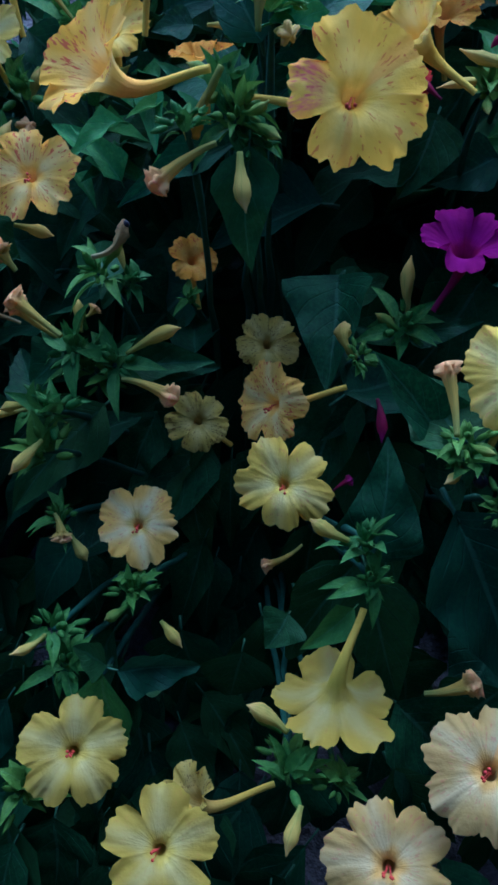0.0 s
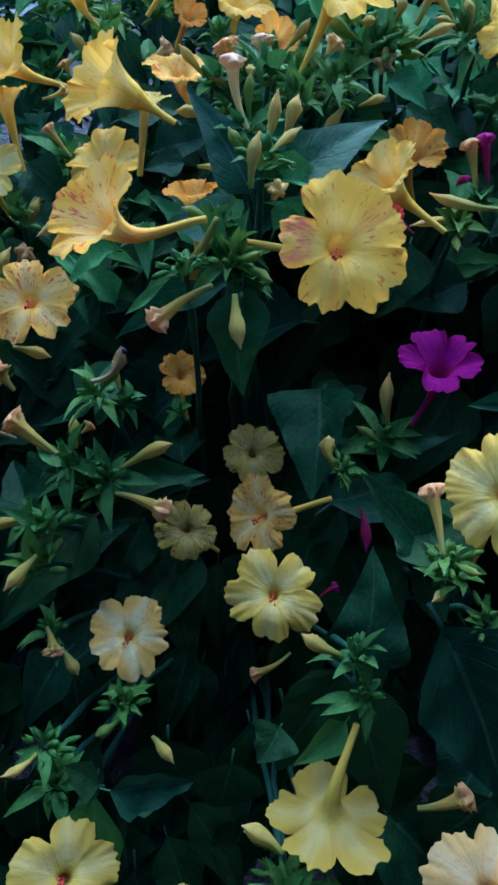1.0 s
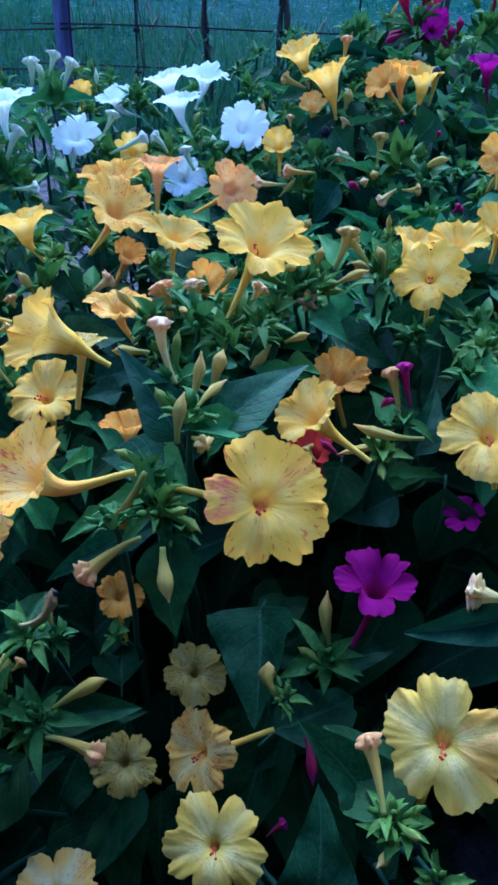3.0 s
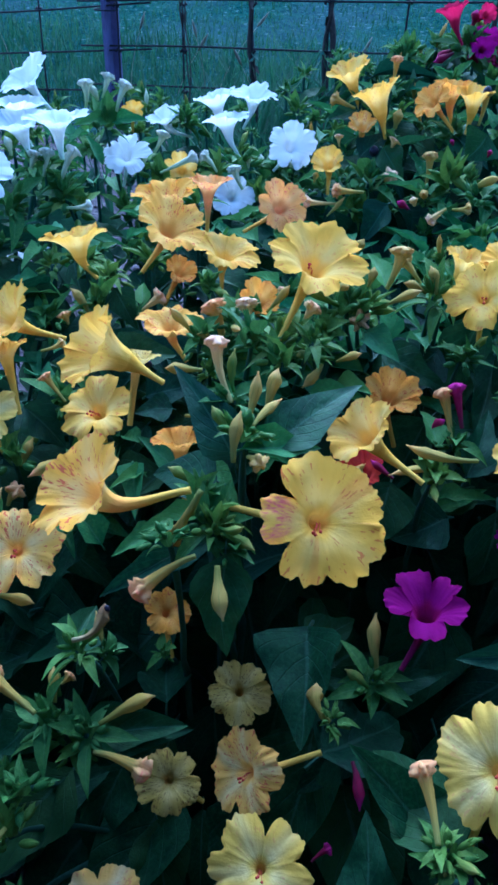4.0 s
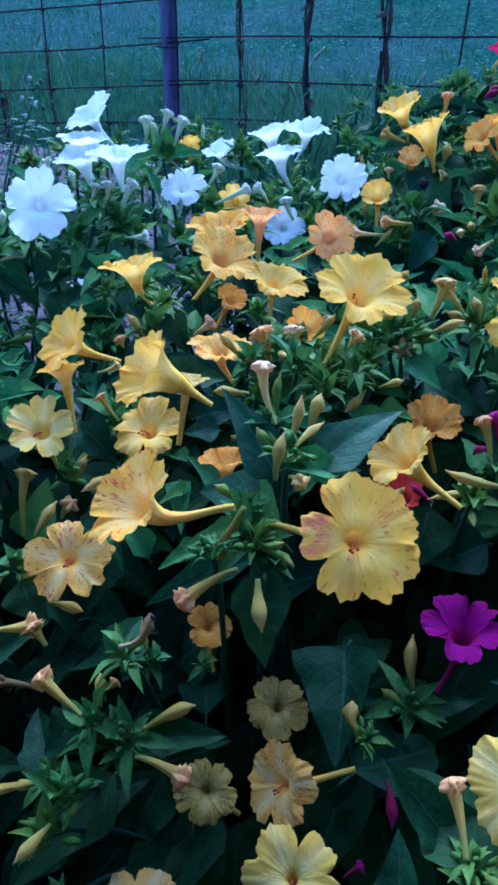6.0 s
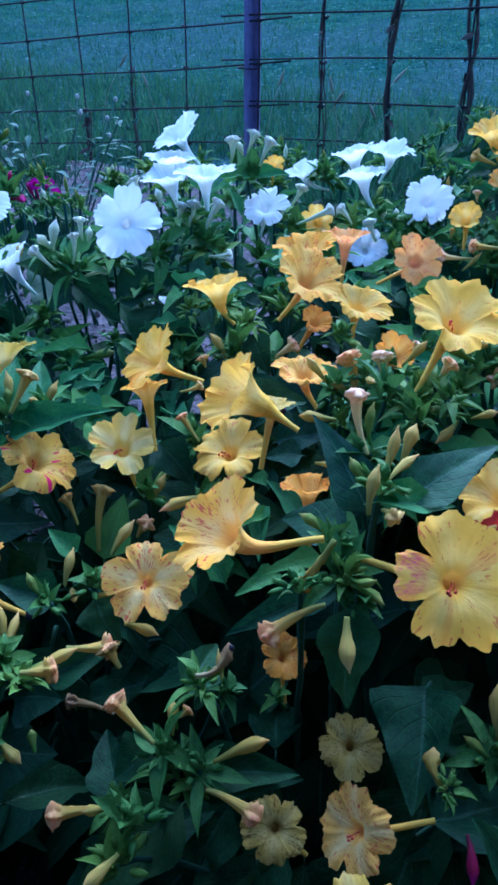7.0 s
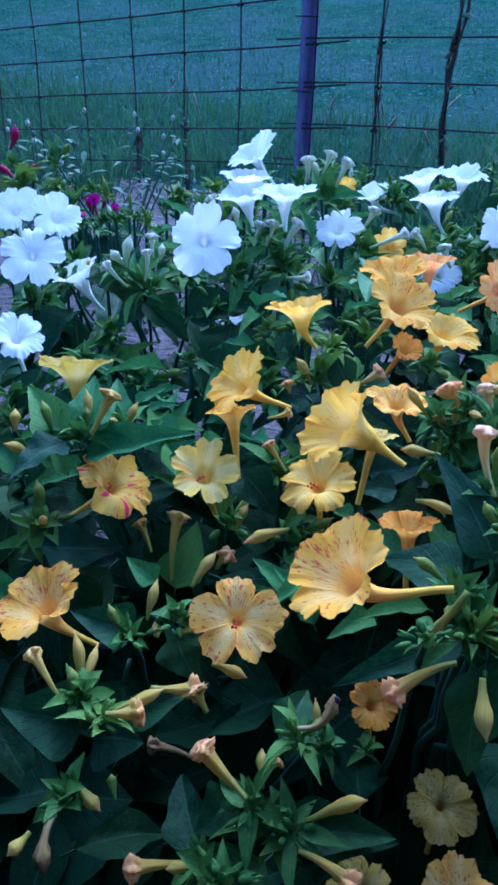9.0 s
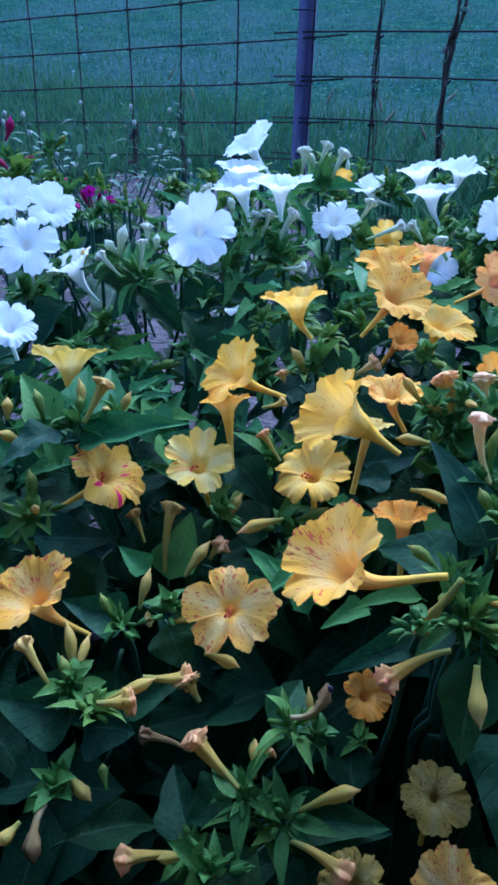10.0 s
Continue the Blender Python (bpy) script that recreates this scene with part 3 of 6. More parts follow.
def flower(plant, colour, centre, foot, facing, wide, spread, lobe_to=None, sizes=None, lifts=None, clefts=None):
    """A trumpet flower: a thin tube from foot to the throat at centre, and a frilled limb of five notched lobes that faces along facing.

    lobe_to: where the third lobe points; sizes, lifts: each lobe's length and how far it leans forward; clefts: the gaps before each lobe."""
    C, B, N = Vector(centre), Vector(foot), Vector(facing).normalized()
    r = random.Random(seeds.random())
    long = (C - B).length
    path = bezier(B, B + (C - B) * 0.35, C - N * long * 0.38, C, 9)
    R, r0, seg = wide * 0.465, max(0.0030, wide * (0.080 + 0.26 * (1 - spread))), 180 if wide > 0.022 else 90
    verts, uvs = [], []
    turn = r.random() * 6.283
    ref = N.orthogonal().normalized()
    frames = []
    for i in range(8, -1, -1):
        d = (path[min(i + 1, 8)] - path[max(i - 1, 0)]).normalized() if i < 8 else N
        ref = (ref - d * ref.dot(d)).normalized()
        frames.insert(0, (ref.copy(), d.cross(ref)))
    if lobe_to:
        turn = math.atan2(Vector(lobe_to).dot(frames[8][1]), Vector(lobe_to).dot(frames[8][0])) - math.pi
    for i in range(9):
        f = i / 8
        rad = 0.0014 + (r0 * 0.60 - 0.0014) * f ** 2.6
        for j in range(seg):
            a = 2 * math.pi * j / seg + turn
            verts.append(path[i] - C + (frames[i][0] * math.cos(a) + frames[i][1] * math.sin(a)) * rad)
            uvs.append((j / seg, 0.5 * f))
    # each lobe has its own width, lift, curl and notch, each gap its own depth
    bounds = [k + r.uniform(-0.10, 0.10) for k in range(5)]
    bounds.append(bounds[0] + 5)
    lift = [r.uniform(-0.22, 0.20) for _ in range(5)]
    size = [r.uniform(0.90, 1.08) for _ in range(5)]
    notch = [r.choice((0.02, 0.05, 0.08, 0.12)) for _ in range(5)]
    curl = [r.uniform(-0.05, 0.28) for _ in range(5)]
    gap = [r.choice((0.20, 0.28, 0.36, 0.44, 0.52)) for _ in range(5)]
    wild = min(1.0, max(0.30, (spread - 0.35) * 1.8))
    lift = lifts or [a * wild for a in lift]
    size, gap = sizes or size, clefts or gap
    oval, oval_at = r.uniform(0.0, 0.07), r.random() * 6.283
    cone, ph = (1 - spread), r.random() * 90
    for i in range(1, RINGS + 1):
        s = i / RINGS
        for j in range(seg):
            a = 2 * math.pi * j / seg
            q = 5 * j / seg
            q5 = q + 5 if q < bounds[0] else q - 5 if q >= bounds[5] else q
            lobe = max(k for k in range(5) if bounds[k] <= q5)
            psi = (q5 - bounds[lobe]) / (bounds[lobe + 1] - bounds[lobe]) - 0.5
            side = lobe if psi < 0 else (lobe + 1) % 5
            rim = 0.5 - abs(psi)
            # one value across each gap, so that neighbours meet
            here = math.sin(math.pi * min(1.0, 2 * rim) * 0.5)
            near = lobe - 1 if psi < 0 else (lobe + 1) % 5
            blend = 0.5 + 0.5 * here
            big = size[lobe] * blend + size[near] * (1 - blend)
            up = lift[lobe] * blend + lift[near] * (1 - blend)
            crisp = noise.noise(Vector((q * 3.7, ph, 2))) * 0.090 + noise.noise(Vector((q * 9, ph, 5))) * 0.095 + noise.noise(Vector((q * 17, ph, 8))) * 0.070
            edge = 1.10 - gap[side] * math.exp(-((rim / 0.10) ** 1.1)) - 0.06 * (2 * abs(psi)) ** 4 - notch[lobe] * math.exp(-(((psi - 0.04) / 0.075) ** 2)) + crisp
            edge = 1 + (edge * big - 1) * s ** 1.9
            rad = r0 * 0.60 + (R - r0 * 0.60) * s ** (0.95 + 0.40 * cone) * edge * (1 + oval * math.cos(2 * (a - oval_at)))
            h = R * (0.42 * s ** 0.62 + cone * 1.6 * s ** 0.9 - 0.26 * s * s * (0.4 + spread) - curl[lobe] * here * max(0.0, s - 0.5) ** 2 * 1.8)
            h += R * s ** 1.7 * (up + 0.26 * wild * noise.noise(Vector((q * 0.9, ph, s * 1.2))))
            h += R * s ** 2.2 * (0.13 * noise.noise(Vector((q * 2.3, ph, 7 + s))) + 0.11 * s * s * noise.noise(Vector((q * 7.0, ph, 3 + s))))
            h += R * s * (0.030 * math.exp(-((rim / 0.06) ** 2)) - 0.012 * math.exp(-((psi / 0.07) ** 2)))
            aa = a + turn
            verts.append((frames[8][0] * math.cos(aa) + frames[8][1] * math.sin(aa)) * rad + N * h)
            uvs.append((j / seg, 0.5 + 0.5 * s))
    ob = hung(mesh_object("flower", verts, grid_faces(9 + RINGS, seg, True), PETAL[colour], True, uvs), plant)
    ob.location = C - plant.location
    if colour in NAMED:
        ob["label"] = NAMED[colour]
    if spread > 0.7 and wide > 0.03 and colour in ("yellow", "peach", "stripe", "blush", "pale", "cream", "rose", "lemon"):
        stamens(ob, N, R, r)
    TOPS.append(C)
    OPEN.append((C, N, R))
    TUBES.append((B, C))
    return ob


NAMED = {"yellow": "yellow trumpet flower with red flecks", "blush": "yellow flower with red flecks and one pink-blushed lobe", "cream": "cream flower with peach edges", "pale": "pale yellow flower with a cream heart", "dull": "buff yellow flower with shade put into its colour", "peach": "peach yellow flower with red streaks", "orange": "orange yellow trumpet flower",
         "apricot": "apricot flower with red streaks", "salmon": "salmon orange flower", "rose": "rosy flower with pink flecks, its colour darkened to paint shade", "lemon": "greenish lemon yellow flower, its colour darkened to paint shade", "crimson": "crimson trumpet flower",
         "stripe": "yellow flower with bold pink stripes", "white": "pure white trumpet flower", "magenta": "magenta flower", "red": "scarlet flower"}


def stamens(ob, N, R, r):
    """A few thin filaments with round tips that rise from the throat."""
    verts, faces = [], []
    side = N.orthogonal().normalized()
    low = Vector((-0.5, -0.55, -0.5))
    low = (low - N * low.dot(N)).normalized()
    low.rotate(Matrix.Rotation(r.uniform(-0.7, 0.7), 3, N))
    for i in range(4):
        d = side.copy()
        d.rotate(Matrix.Rotation(r.random() * 6.283, 3, N))
        tip = N * R * r.uniform(0.22, 0.30) + d * R * r.uniform(0.03, 0.10) + low * R * r.uniform(0.10, 0.26)
        v, f, _ = tube(bezier(d * 0.0006, N * R * 0.25, tip - N * 0.002, tip, 5) + [tip + N * 0.0004, tip + N * 0.0012, tip + N * 0.0016], [0.00014] * 5 + [0.0006, 0.0007, 0.0002], 5)
        b = len(verts)
        verts += v
        faces += [tuple(k + b for k in q) for q in f]
    part("pistil", (verts, faces), STAMEN, ob, "thin pink stamens")


def revolved(tip, foot, radius, rough, rings, sides, seed, bend=0.10):
    """A body turned round the curved line from foot to tip."""
    T, B = Vector(tip), Vector(foot)
    r = random.Random(seed)
    sag = Vector((r.uniform(-1, 1), r.uniform(-1, 1), r.uniform(-0.5, 1))) * (T - B).length * bend
    pts = bezier(B - B, (T - B) * 0.33 + sag, (T - B) * 0.67 + sag, T - B, rings)
    data = tube(pts, [1.0] * rings, sides)
    verts = []
    for i in range(rings):
        f = i / (rings - 1)
        for j in range(sides):
            k = radius(f) * (1 + rough(f) * noise.noise(Vector((j * (12.0 if f < 0.6 else 17.0) / sides, f * (7 if f < 0.6 else 34), seed * 13.7))) + rough(f) * 0.5 * math.sin(j * 2 * math.pi * 5 / sides))
            verts.append(pts[i] + (data[0][i * sides + j] - pts[i]) * k)
    return verts, data[1], data[2]


def bud(plant, colour, tip, foot, wide):
    """A closed bud: a thin stalk that swells to a spindle with a pointed tip."""
    def radius(f):
        swell = math.exp(-((f - 0.66) / 0.36) ** 2)
        return max(0.0003, wide * 0.40 * (0.32 + 0.68 * swell) * (1 - max(0, (f - 0.66) / 0.34) ** 1.7))

    ob = hung(part("bud", revolved(tip, foot, radius, lambda f: 0.20, 18, 15, seeds.random()), BUD[colour], None), plant)
    ob.location = Vector(foot) - plant.location
    TOPS.append(Vector(tip))
    TUBES.append((Vector(foot), Vector(tip)))
    return ob


def wilted_flower(plant, colour, tip, foot, wide):
    """A flower that has closed: a tube that widens to a crumpled, curled-in head."""
    wide *= 0.86
    head = 1 - min(0.36, 0.62 * wide / (Vector(tip) - Vector(foot)).length)

    def radius(f):
        g = f / head
        if g < 1.0:
            return wide * (0.14 + 0.24 * g ** 2.0)
        t = (f - head) / (1.0 - head)
        return max(0.0003, wide * (0.38 + 0.15 * math.sin(math.pi * t ** 0.8)) * (1 - max(0.0, (t - 0.60) / 0.40) ** 2.4 * 0.80))

    ob = hung(part("wilted_flower", revolved(tip, foot, radius, lambda f: 0.08 if f < head - 0.04 else 0.75, 34, 30, seeds.random()), BUD[colour], None), plant)
    ob.location = Vector(foot) - plant.location
    TOPS.append(Vector(tip))
    TUBES.append((Vector(foot), Vector(tip)))
    return ob


def spent_flower(plant, colour, tip, foot, wide):
    """A dead flower: a limp, twisted tube with a shrivelled end."""
    ob = hung(part("spent_flower", revolved(tip, foot, lambda f: wide * (0.20 + 0.30 * math.exp(-((f - 0.8) / 0.22) ** 2)) * (1 - 0.8 * max(0, (f - 0.85) / 0.15)), lambda f: 0.3 + 0.4 * f, 18, 12, seeds.random(), 0.25), BUD[colour], None, "shrivelled brown spent flower"), plant)
    ob.location = Vector(foot) - plant.location
    TUBES.append((Vector(foot), Vector(tip)))
    return ob


def seed(plant, place, wide):
    """A round black seed that sits in its open calyx."""
    ob = hung(part("seed", tube([Vector((0, 0, wide * z)) for z in (-0.55, -0.45, -0.2, 0.1, 0.38, 0.52)], [wide * g for g in (0.08, 0.28, 0.45, 0.48, 0.30, 0.06)], 9), SEED, None, "round black seed"), plant)
    ob.location = Vector(place) - plant.location
    return ob


def floret(plant, place, wide):
    """A tiny pale blue floret of five blunt petals."""
    verts, faces = [Vector((0, 0, 0))], []
    for j in range(20):
        a = j * math.pi / 10
        verts.append(Vector((math.cos(a), math.sin(a) * 0.8 - 0.3, math.sin(a) * 0.4 + 0.3)) * wide * (0.5 if j % 4 < 3 else 0.28))
        faces.append((0, 1 + j, 1 + (j + 1) % 20))
    ob = hung(part("floret", (verts, faces), FLORET, None, "tiny pale blue floret"), plant)
    ob.location = Vector(place) - plant.location
    return ob


# Leaves share a few meshes
def leaf_shape(seed, cup, droop, wave, rows=13, cols=9, petiole=0.16, slim=1.0):
    """A heart-based, pointed blade, 1 long and 1 wide, from the origin along y, with a stalk behind it."""
    r = random.Random(seed)
    verts, uvs, faces = [], [], []
    bendx = r.uniform(-0.08, 0.08)
    for i in range(rows):
        v = i / (rows - 1)
        half = 0.5 * min(1.0, (v / 0.20) ** 0.55) * max(0.004, (1 - v) ** (0.80 * slim)) * 1.32 / (1.0 + 0.25 * v)
        half = min(half, 0.5)
        for j in range(cols):
            q = 2 * j / (cols - 1) - 1
            x = q * half + bendx * math.sin(v * 3.0)
            z = cup * abs(q) * half - droop * v * v + wave * abs(q) * half * math.sin(v * 15 + (2 if q > 0 else 0) + seed) + 0.04 * noise.noise(Vector((x * 4, v * 4, seed)))
            y = v - 0.07 * abs(q) ** 2 * (1 - v) ** 6
            verts.append((x, y, z))
            uvs.append((0.5 + q * 0.5, v))
    faces = grid_faces(rows, cols)
    pts = [Vector((0, -petiole * (1 - t), -0.09 * (1 - t) ** 1.5)) for t in (0, 0.35, 0.7, 1.0)]
    b = len(verts)
    tv, tf, _ = tube(pts, [0.022, 0.02, 0.018, 0.012], 4)
    verts += [tuple(p) for p in tv]
    uvs += [(0.5, 0.0)] * len(tv)
    faces += [tuple(k + b for k in q) for q in tf]
    me = bpy.data.meshes.new("leaf")
    me.from_pydata(verts, [], faces)
    layer = me.uv_layers.new(name="UVMap")
    for loop in me.loops:
        layer.data[loop.index].uv = uvs[loop.vertex_index]
    me.materials.append(LEAF)
    me.polygons.foreach_set("use_smooth", [True] * len(me.polygons))
    return me


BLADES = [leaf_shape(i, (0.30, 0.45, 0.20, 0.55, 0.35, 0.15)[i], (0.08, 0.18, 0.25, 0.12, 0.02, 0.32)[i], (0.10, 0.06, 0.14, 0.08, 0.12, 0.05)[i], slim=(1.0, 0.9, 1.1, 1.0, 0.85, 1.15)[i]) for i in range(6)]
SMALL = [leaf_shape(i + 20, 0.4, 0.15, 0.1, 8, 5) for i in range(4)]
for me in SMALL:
    me.materials[0] = FRESH_LIT


def leaf(plant, foot, tip, wide, face, blade=None, rnd=seeds):
    """A leaf from foot to tip, its upper side towards face and the sky."""
    B, T = Vector(foot), Vector(tip)
    y = T - B
    z = Vector(face).normalized() + Vector((0, 0, 0.6)) + Vector((rnd.uniform(-1, 1), rnd.uniform(-1, 1), rnd.uniform(-1, 1))) * 0.25
    long = y.length
    y.normalize()
    x = y.cross(z).normalized()
    z = x.cross(y)
    ob = new("leaf", blade or BLADES[rnd.randrange(6)])
    m = Matrix((x * wide, y * long, z * long)).transposed().to_4x4()
    m.translation = B - plant.location
    ob.parent = plant
    ob.matrix_basis = m
    return ob


def broad_leaf(plant, foot, tip, wide, face, blade=None):
    """A leaf that stands free at the outside of its plant."""
    TUBES.append((Vector(foot), Vector(tip)))
    return leaf(plant, foot, tip, wide, face, blade, random.Random(round(foot[0] * 1000) * 7 + round(foot[1] * 1000)))


# Leafy clusters share a few meshes too
def cluster_shape(seed):
    """Bracts, cups with five teeth and tiny buds round the end of a shoot, 1 across, pointing up."""
    r = random.Random(seed)
    verts, faces, uvs = [], [], []

    def add(v, f, u):
        b = len(verts)
        verts.extend(v)
        faces.extend(tuple(k + b for k in q) for q in f)
        uvs.extend(u)

    # small pointed leaves that stand out round the head
    for i in range(r.randrange(9, 13)):
        a, up = i * 2.4 + r.uniform(-0.5, 0.5), r.uniform(-0.30, 1.25)
        d = Vector((math.cos(a) * math.cos(up), math.sin(a) * math.cos(up), math.sin(up)))
        long = 0.31 + 0.40 * r.random() ** 1.4
        wide = long * r.uniform(0.15, 0.25)
        side = d.cross(Vector((0, 0, 1))).normalized()
        top = side.cross(d)
        start = d * r.uniform(0.02, 0.10) + Vector((r.uniform(-0.10, 0.10), r.uniform(-0.10, 0.10), r.uniform(-0.20, 0.10)))
        v, u, bow, twist = [], [], r.uniform(-0.10, 0.26), r.uniform(-0.25, 0.25)
        for k in range(6):
            t = k / 5
            w = wide * math.sin(math.pi * (0.10 + 0.90 * t) ** 0.75)
            mid = start + d * long * t - Vector((0, 0, bow * t * t)) + top * 0.03 * math.sin(t * 3) + side * twist * long * t * t
            v += [mid - side * w + top * w * 0.6, mid, mid + side * w + top * w * 0.6]
            u += [(0.1, t), (0.5, t), (0.9, t)]
        add(v, grid_faces(6, 3), u)
    # plump green cups, each with five pointed teeth, some still closed round a tiny bud
    for i in range(r.randrange(8, 12)):
        a, up = i * 2.4 + r.uniform(-0.4, 0.4), r.uniform(-0.3, 1.45)
        d = Vector((math.cos(a) * math.cos(up), math.sin(a) * math.cos(up), math.sin(up)))
        s = d * r.uniform(0.06, 0.30) + Vector((r.uniform(-0.06, 0.06), r.uniform(-0.06, 0.06), r.uniform(-0.10, 0.06)))
        long, fat, wide_open = r.uniform(0.19, 0.33), r.uniform(0.038, 0.060), r.choice((0.12, 0.3, 1.0))
        v, f, u = tube([s + d * long * t for t in (0, 0.15, 0.40, 0.66, 1.0)], [fat * g for g in (0.45, 0.95, 1.10, 0.95, wide_open)], 10)
        f = [q for q in f if len(q) == 4] + ([f[-1]] if wide_open < 0.3 else [])
        for j in range(10):
            if j % 2:
                v[40 + j] = v[40 + j] - d * long * 0.30 + (v[30 + j] - v[40 + j] + d * long * 0.34) * 0.5
        add(v, f, [(0.2 + 0.3 * q, w) for q, w in u])
    me = bpy.data.meshes.new("shoot_tip")
    me.from_pydata(verts, [], faces)
    layer = me.uv_layers.new(name="UVMap")
    for loop in me.loops:
        layer.data[loop.index].uv = uvs[loop.vertex_index]
    me.materials.append(BRACT)
    me.polygons.foreach_set("use_smooth", [True] * len(me.polygons))
    return me


CLUSTERS = [cluster_shape(i) for i in range(7)]


def cluster(plant, place, wide):
    """A shoot's end with its bracts, and the stem that carries it up from the plant's crown."""
    p = Vector(place)
    ob = new("shoot_tip", CLUSTERS[seeds.randrange(7)])
    ob.parent = plant
    ob.matrix_basis = Matrix.LocRotScale(p - plant.location, Euler((seeds.uniform(-0.5, 0.5), seeds.uniform(-0.5, 0.5), seeds.random() * 6.283)), Vector((1, 1, 1)) * wide * 0.90)
    base = Vector((seeds.uniform(-0.02, 0.02), seeds.uniform(-0.02, 0.02), -0.02))
    end = p - plant.location
    out = Vector((end.x, end.y, 0))
    low = 0.5 if out.length < 0.15 else 0.12
    pts = bezier(base, base + out * (0.75 - low) + Vector((0, 0, end.z * low)), end + Vector((0, 0.035, -0.07)) - out * 0.1, end, 15)
    radii = [(0.0024 - 0.0012 * i / 14) * (1.35 if i % 4 == 0 else 1.0) for i in range(15)]
    pts = [q + Vector((noise.noise(q * 30), noise.noise(q * 30 + Vector((9, 0, 0))), 0)) * 0.004 * math.sin(math.pi * i / 14) for i, q in enumerate(pts)]
    for low_flower in ((0.010, 0.284, 0.220), (-0.027, 0.242, 0.206), (0.013, 0.222, 0.245)):
        # stems bend behind the low flowers
        for q in pts[:-2]:
            away = 0.042 - (q + plant.location - Vector(low_flower)).length
            if away > 0:
                q.y += away * 0.9
    part("stem", tube(pts, radii, 7), STEM, plant)
    # a pair of leaves at the joint below the cluster
    spin = seeds.random() * 6.283
    for k in range(2):
        a = spin + k * math.pi + seeds.uniform(-0.4, 0.4)
        d = Vector((math.cos(a), math.sin(a), seeds.uniform(-0.5, 0.1)))
        at = p - Vector((0, 0, seeds.uniform(0.02, 0.05)))
        if d.y < -0.3:
            d.z -= 0.5
        SHOOTS.append((plant, at, d.normalized()))
    HEADS.append((plant, p, wide))
    TOPS.append(p)
    TUBES.append((p - Vector((0, 0, 0.006)), p + Vector((0, 0, 0.006))))
    return ob


SHOOTS, HEADS = [], []

# leafy flower clusters
cluster(front, (-0.005, 0.248, 0.375), 0.032)
cluster(front, (-0.009, 0.259, 0.381), 0.024)
cluster(front, (0.001, 0.241, 0.369), 0.024)
cluster(front, (0.008, 0.267, 0.405), 0.031)
cluster(front, (0.004, 0.293, 0.403), 0.027)
cluster(front, (-0.021, 0.232, 0.382), 0.024)
cluster(left, (-0.205, 0.394, 0.350), 0.037)
cluster(left, (-0.225, 0.365, 0.303), 0.041)
cluster(left, (-0.186, 0.407, 0.349), 0.027)
cluster(front, (-0.082, 0.366, 0.316), 0.037)
cluster(left, (-0.117, 0.372, 0.314), 0.038)
cluster(left, (-0.129, 0.300, 0.307), 0.031)
cluster(left, (-0.150, 0.289, 0.304), 0.025)
cluster(left, (-0.166, 0.262, 0.289), 0.034)
cluster(left, (-0.150, 0.249, 0.292), 0.030)
cluster(left, (-0.159, 0.229, 0.263), 0.039)
cluster(left, (-0.076, 0.234, 0.260), 0.033)
cluster(left, (-0.064, 0.229, 0.256), 0.027)
cluster(left, (-0.099, 0.223, 0.242), 0.031)
cluster(front, (-0.063, 0.242, 0.308), 0.027)
cluster(back, (-0.077, 0.462, 0.369), 0.039)
cluster(back, (-0.071, 0.482, 0.378), 0.033)
cluster(back, (-0.054, 0.474, 0.358), 0.025)
cluster(back, (0.001, 0.402, 0.368), 0.035)
cluster(back, (-0.006, 0.393, 0.361), 0.025)
cluster(white, (-0.234, 0.610, 0.365), 0.057)
cluster(white, (-0.254, 0.618, 0.374), 0.039)
cluster(white_b, (-0.101, 0.738, 0.417), 0.056)
cluster(white_b, (-0.118, 0.611, 0.390), 0.055)
cluster(white, (-0.133, 0.624, 0.408), 0.051)
cluster(white, (-0.159, 0.603, 0.384), 0.050)
cluster(white_b, (-0.056, 0.752, 0.363), 0.045)
cluster(white_b, (0.026, 0.810, 0.364), 0.055)
cluster(white_b, (-0.033, 0.881, 0.387), 0.059)
cluster(white, (-0.342, 0.630, 0.336), 0.050)
cluster(white_b, (-0.070, 0.761, 0.376), 0.040)
cluster(white, (-0.306, 0.627, 0.360), 0.046)
cluster(white_b, (0.060, 0.804, 0.357), 0.049)
cluster(white_b, (0.042, 0.762, 0.346), 0.040)
cluster(white, (-0.153, 0.671, 0.398), 0.040)
cluster(white_b, (-0.001, 0.772, 0.367), 0.040)
cluster(white, (-0.198, 0.612, 0.373), 0.042)
cluster(right, (0.069, 0.402, 0.394), 0.042)
cluster(right, (0.060, 0.414, 0.403), 0.033)
cluster(right, (0.058, 0.394, 0.385), 0.035)
cluster(right, (0.048, 0.372, 0.383), 0.030)
cluster(right, (0.080, 0.401, 0.396), 0.032)
cluster(back, (-0.012, 0.396, 0.379), 0.035)
cluster(back, (0.031, 0.368, 0.392), 0.033)
cluster(back, (0.005, 0.400, 0.385), 0.029)
cluster(back, (-0.007, 0.500, 0.365), 0.032)
cluster(back, (0.015, 0.360, 0.398), 0.034)
cluster(back, (0.028, 0.340, 0.396), 0.030)
cluster(back, (0.022, 0.400, 0.390), 0.032)
cluster(back, (0.045, 0.360, 0.396), 0.028)
cluster(right, (0.079, 0.420, 0.383), 0.034)
cluster(right, (0.138, 0.400, 0.365), 0.034)
cluster(far, (0.131, 0.684, 0.384), 0.048)
cluster(far, (0.112, 0.698, 0.385), 0.043)
cluster(far, (0.195, 0.649, 0.396), 0.052)
cluster(far, (0.152, 0.738, 0.405), 0.040)
cluster(far, (0.217, 0.743, 0.410), 0.053)
cluster(far, (0.174, 0.651, 0.380), 0.046)
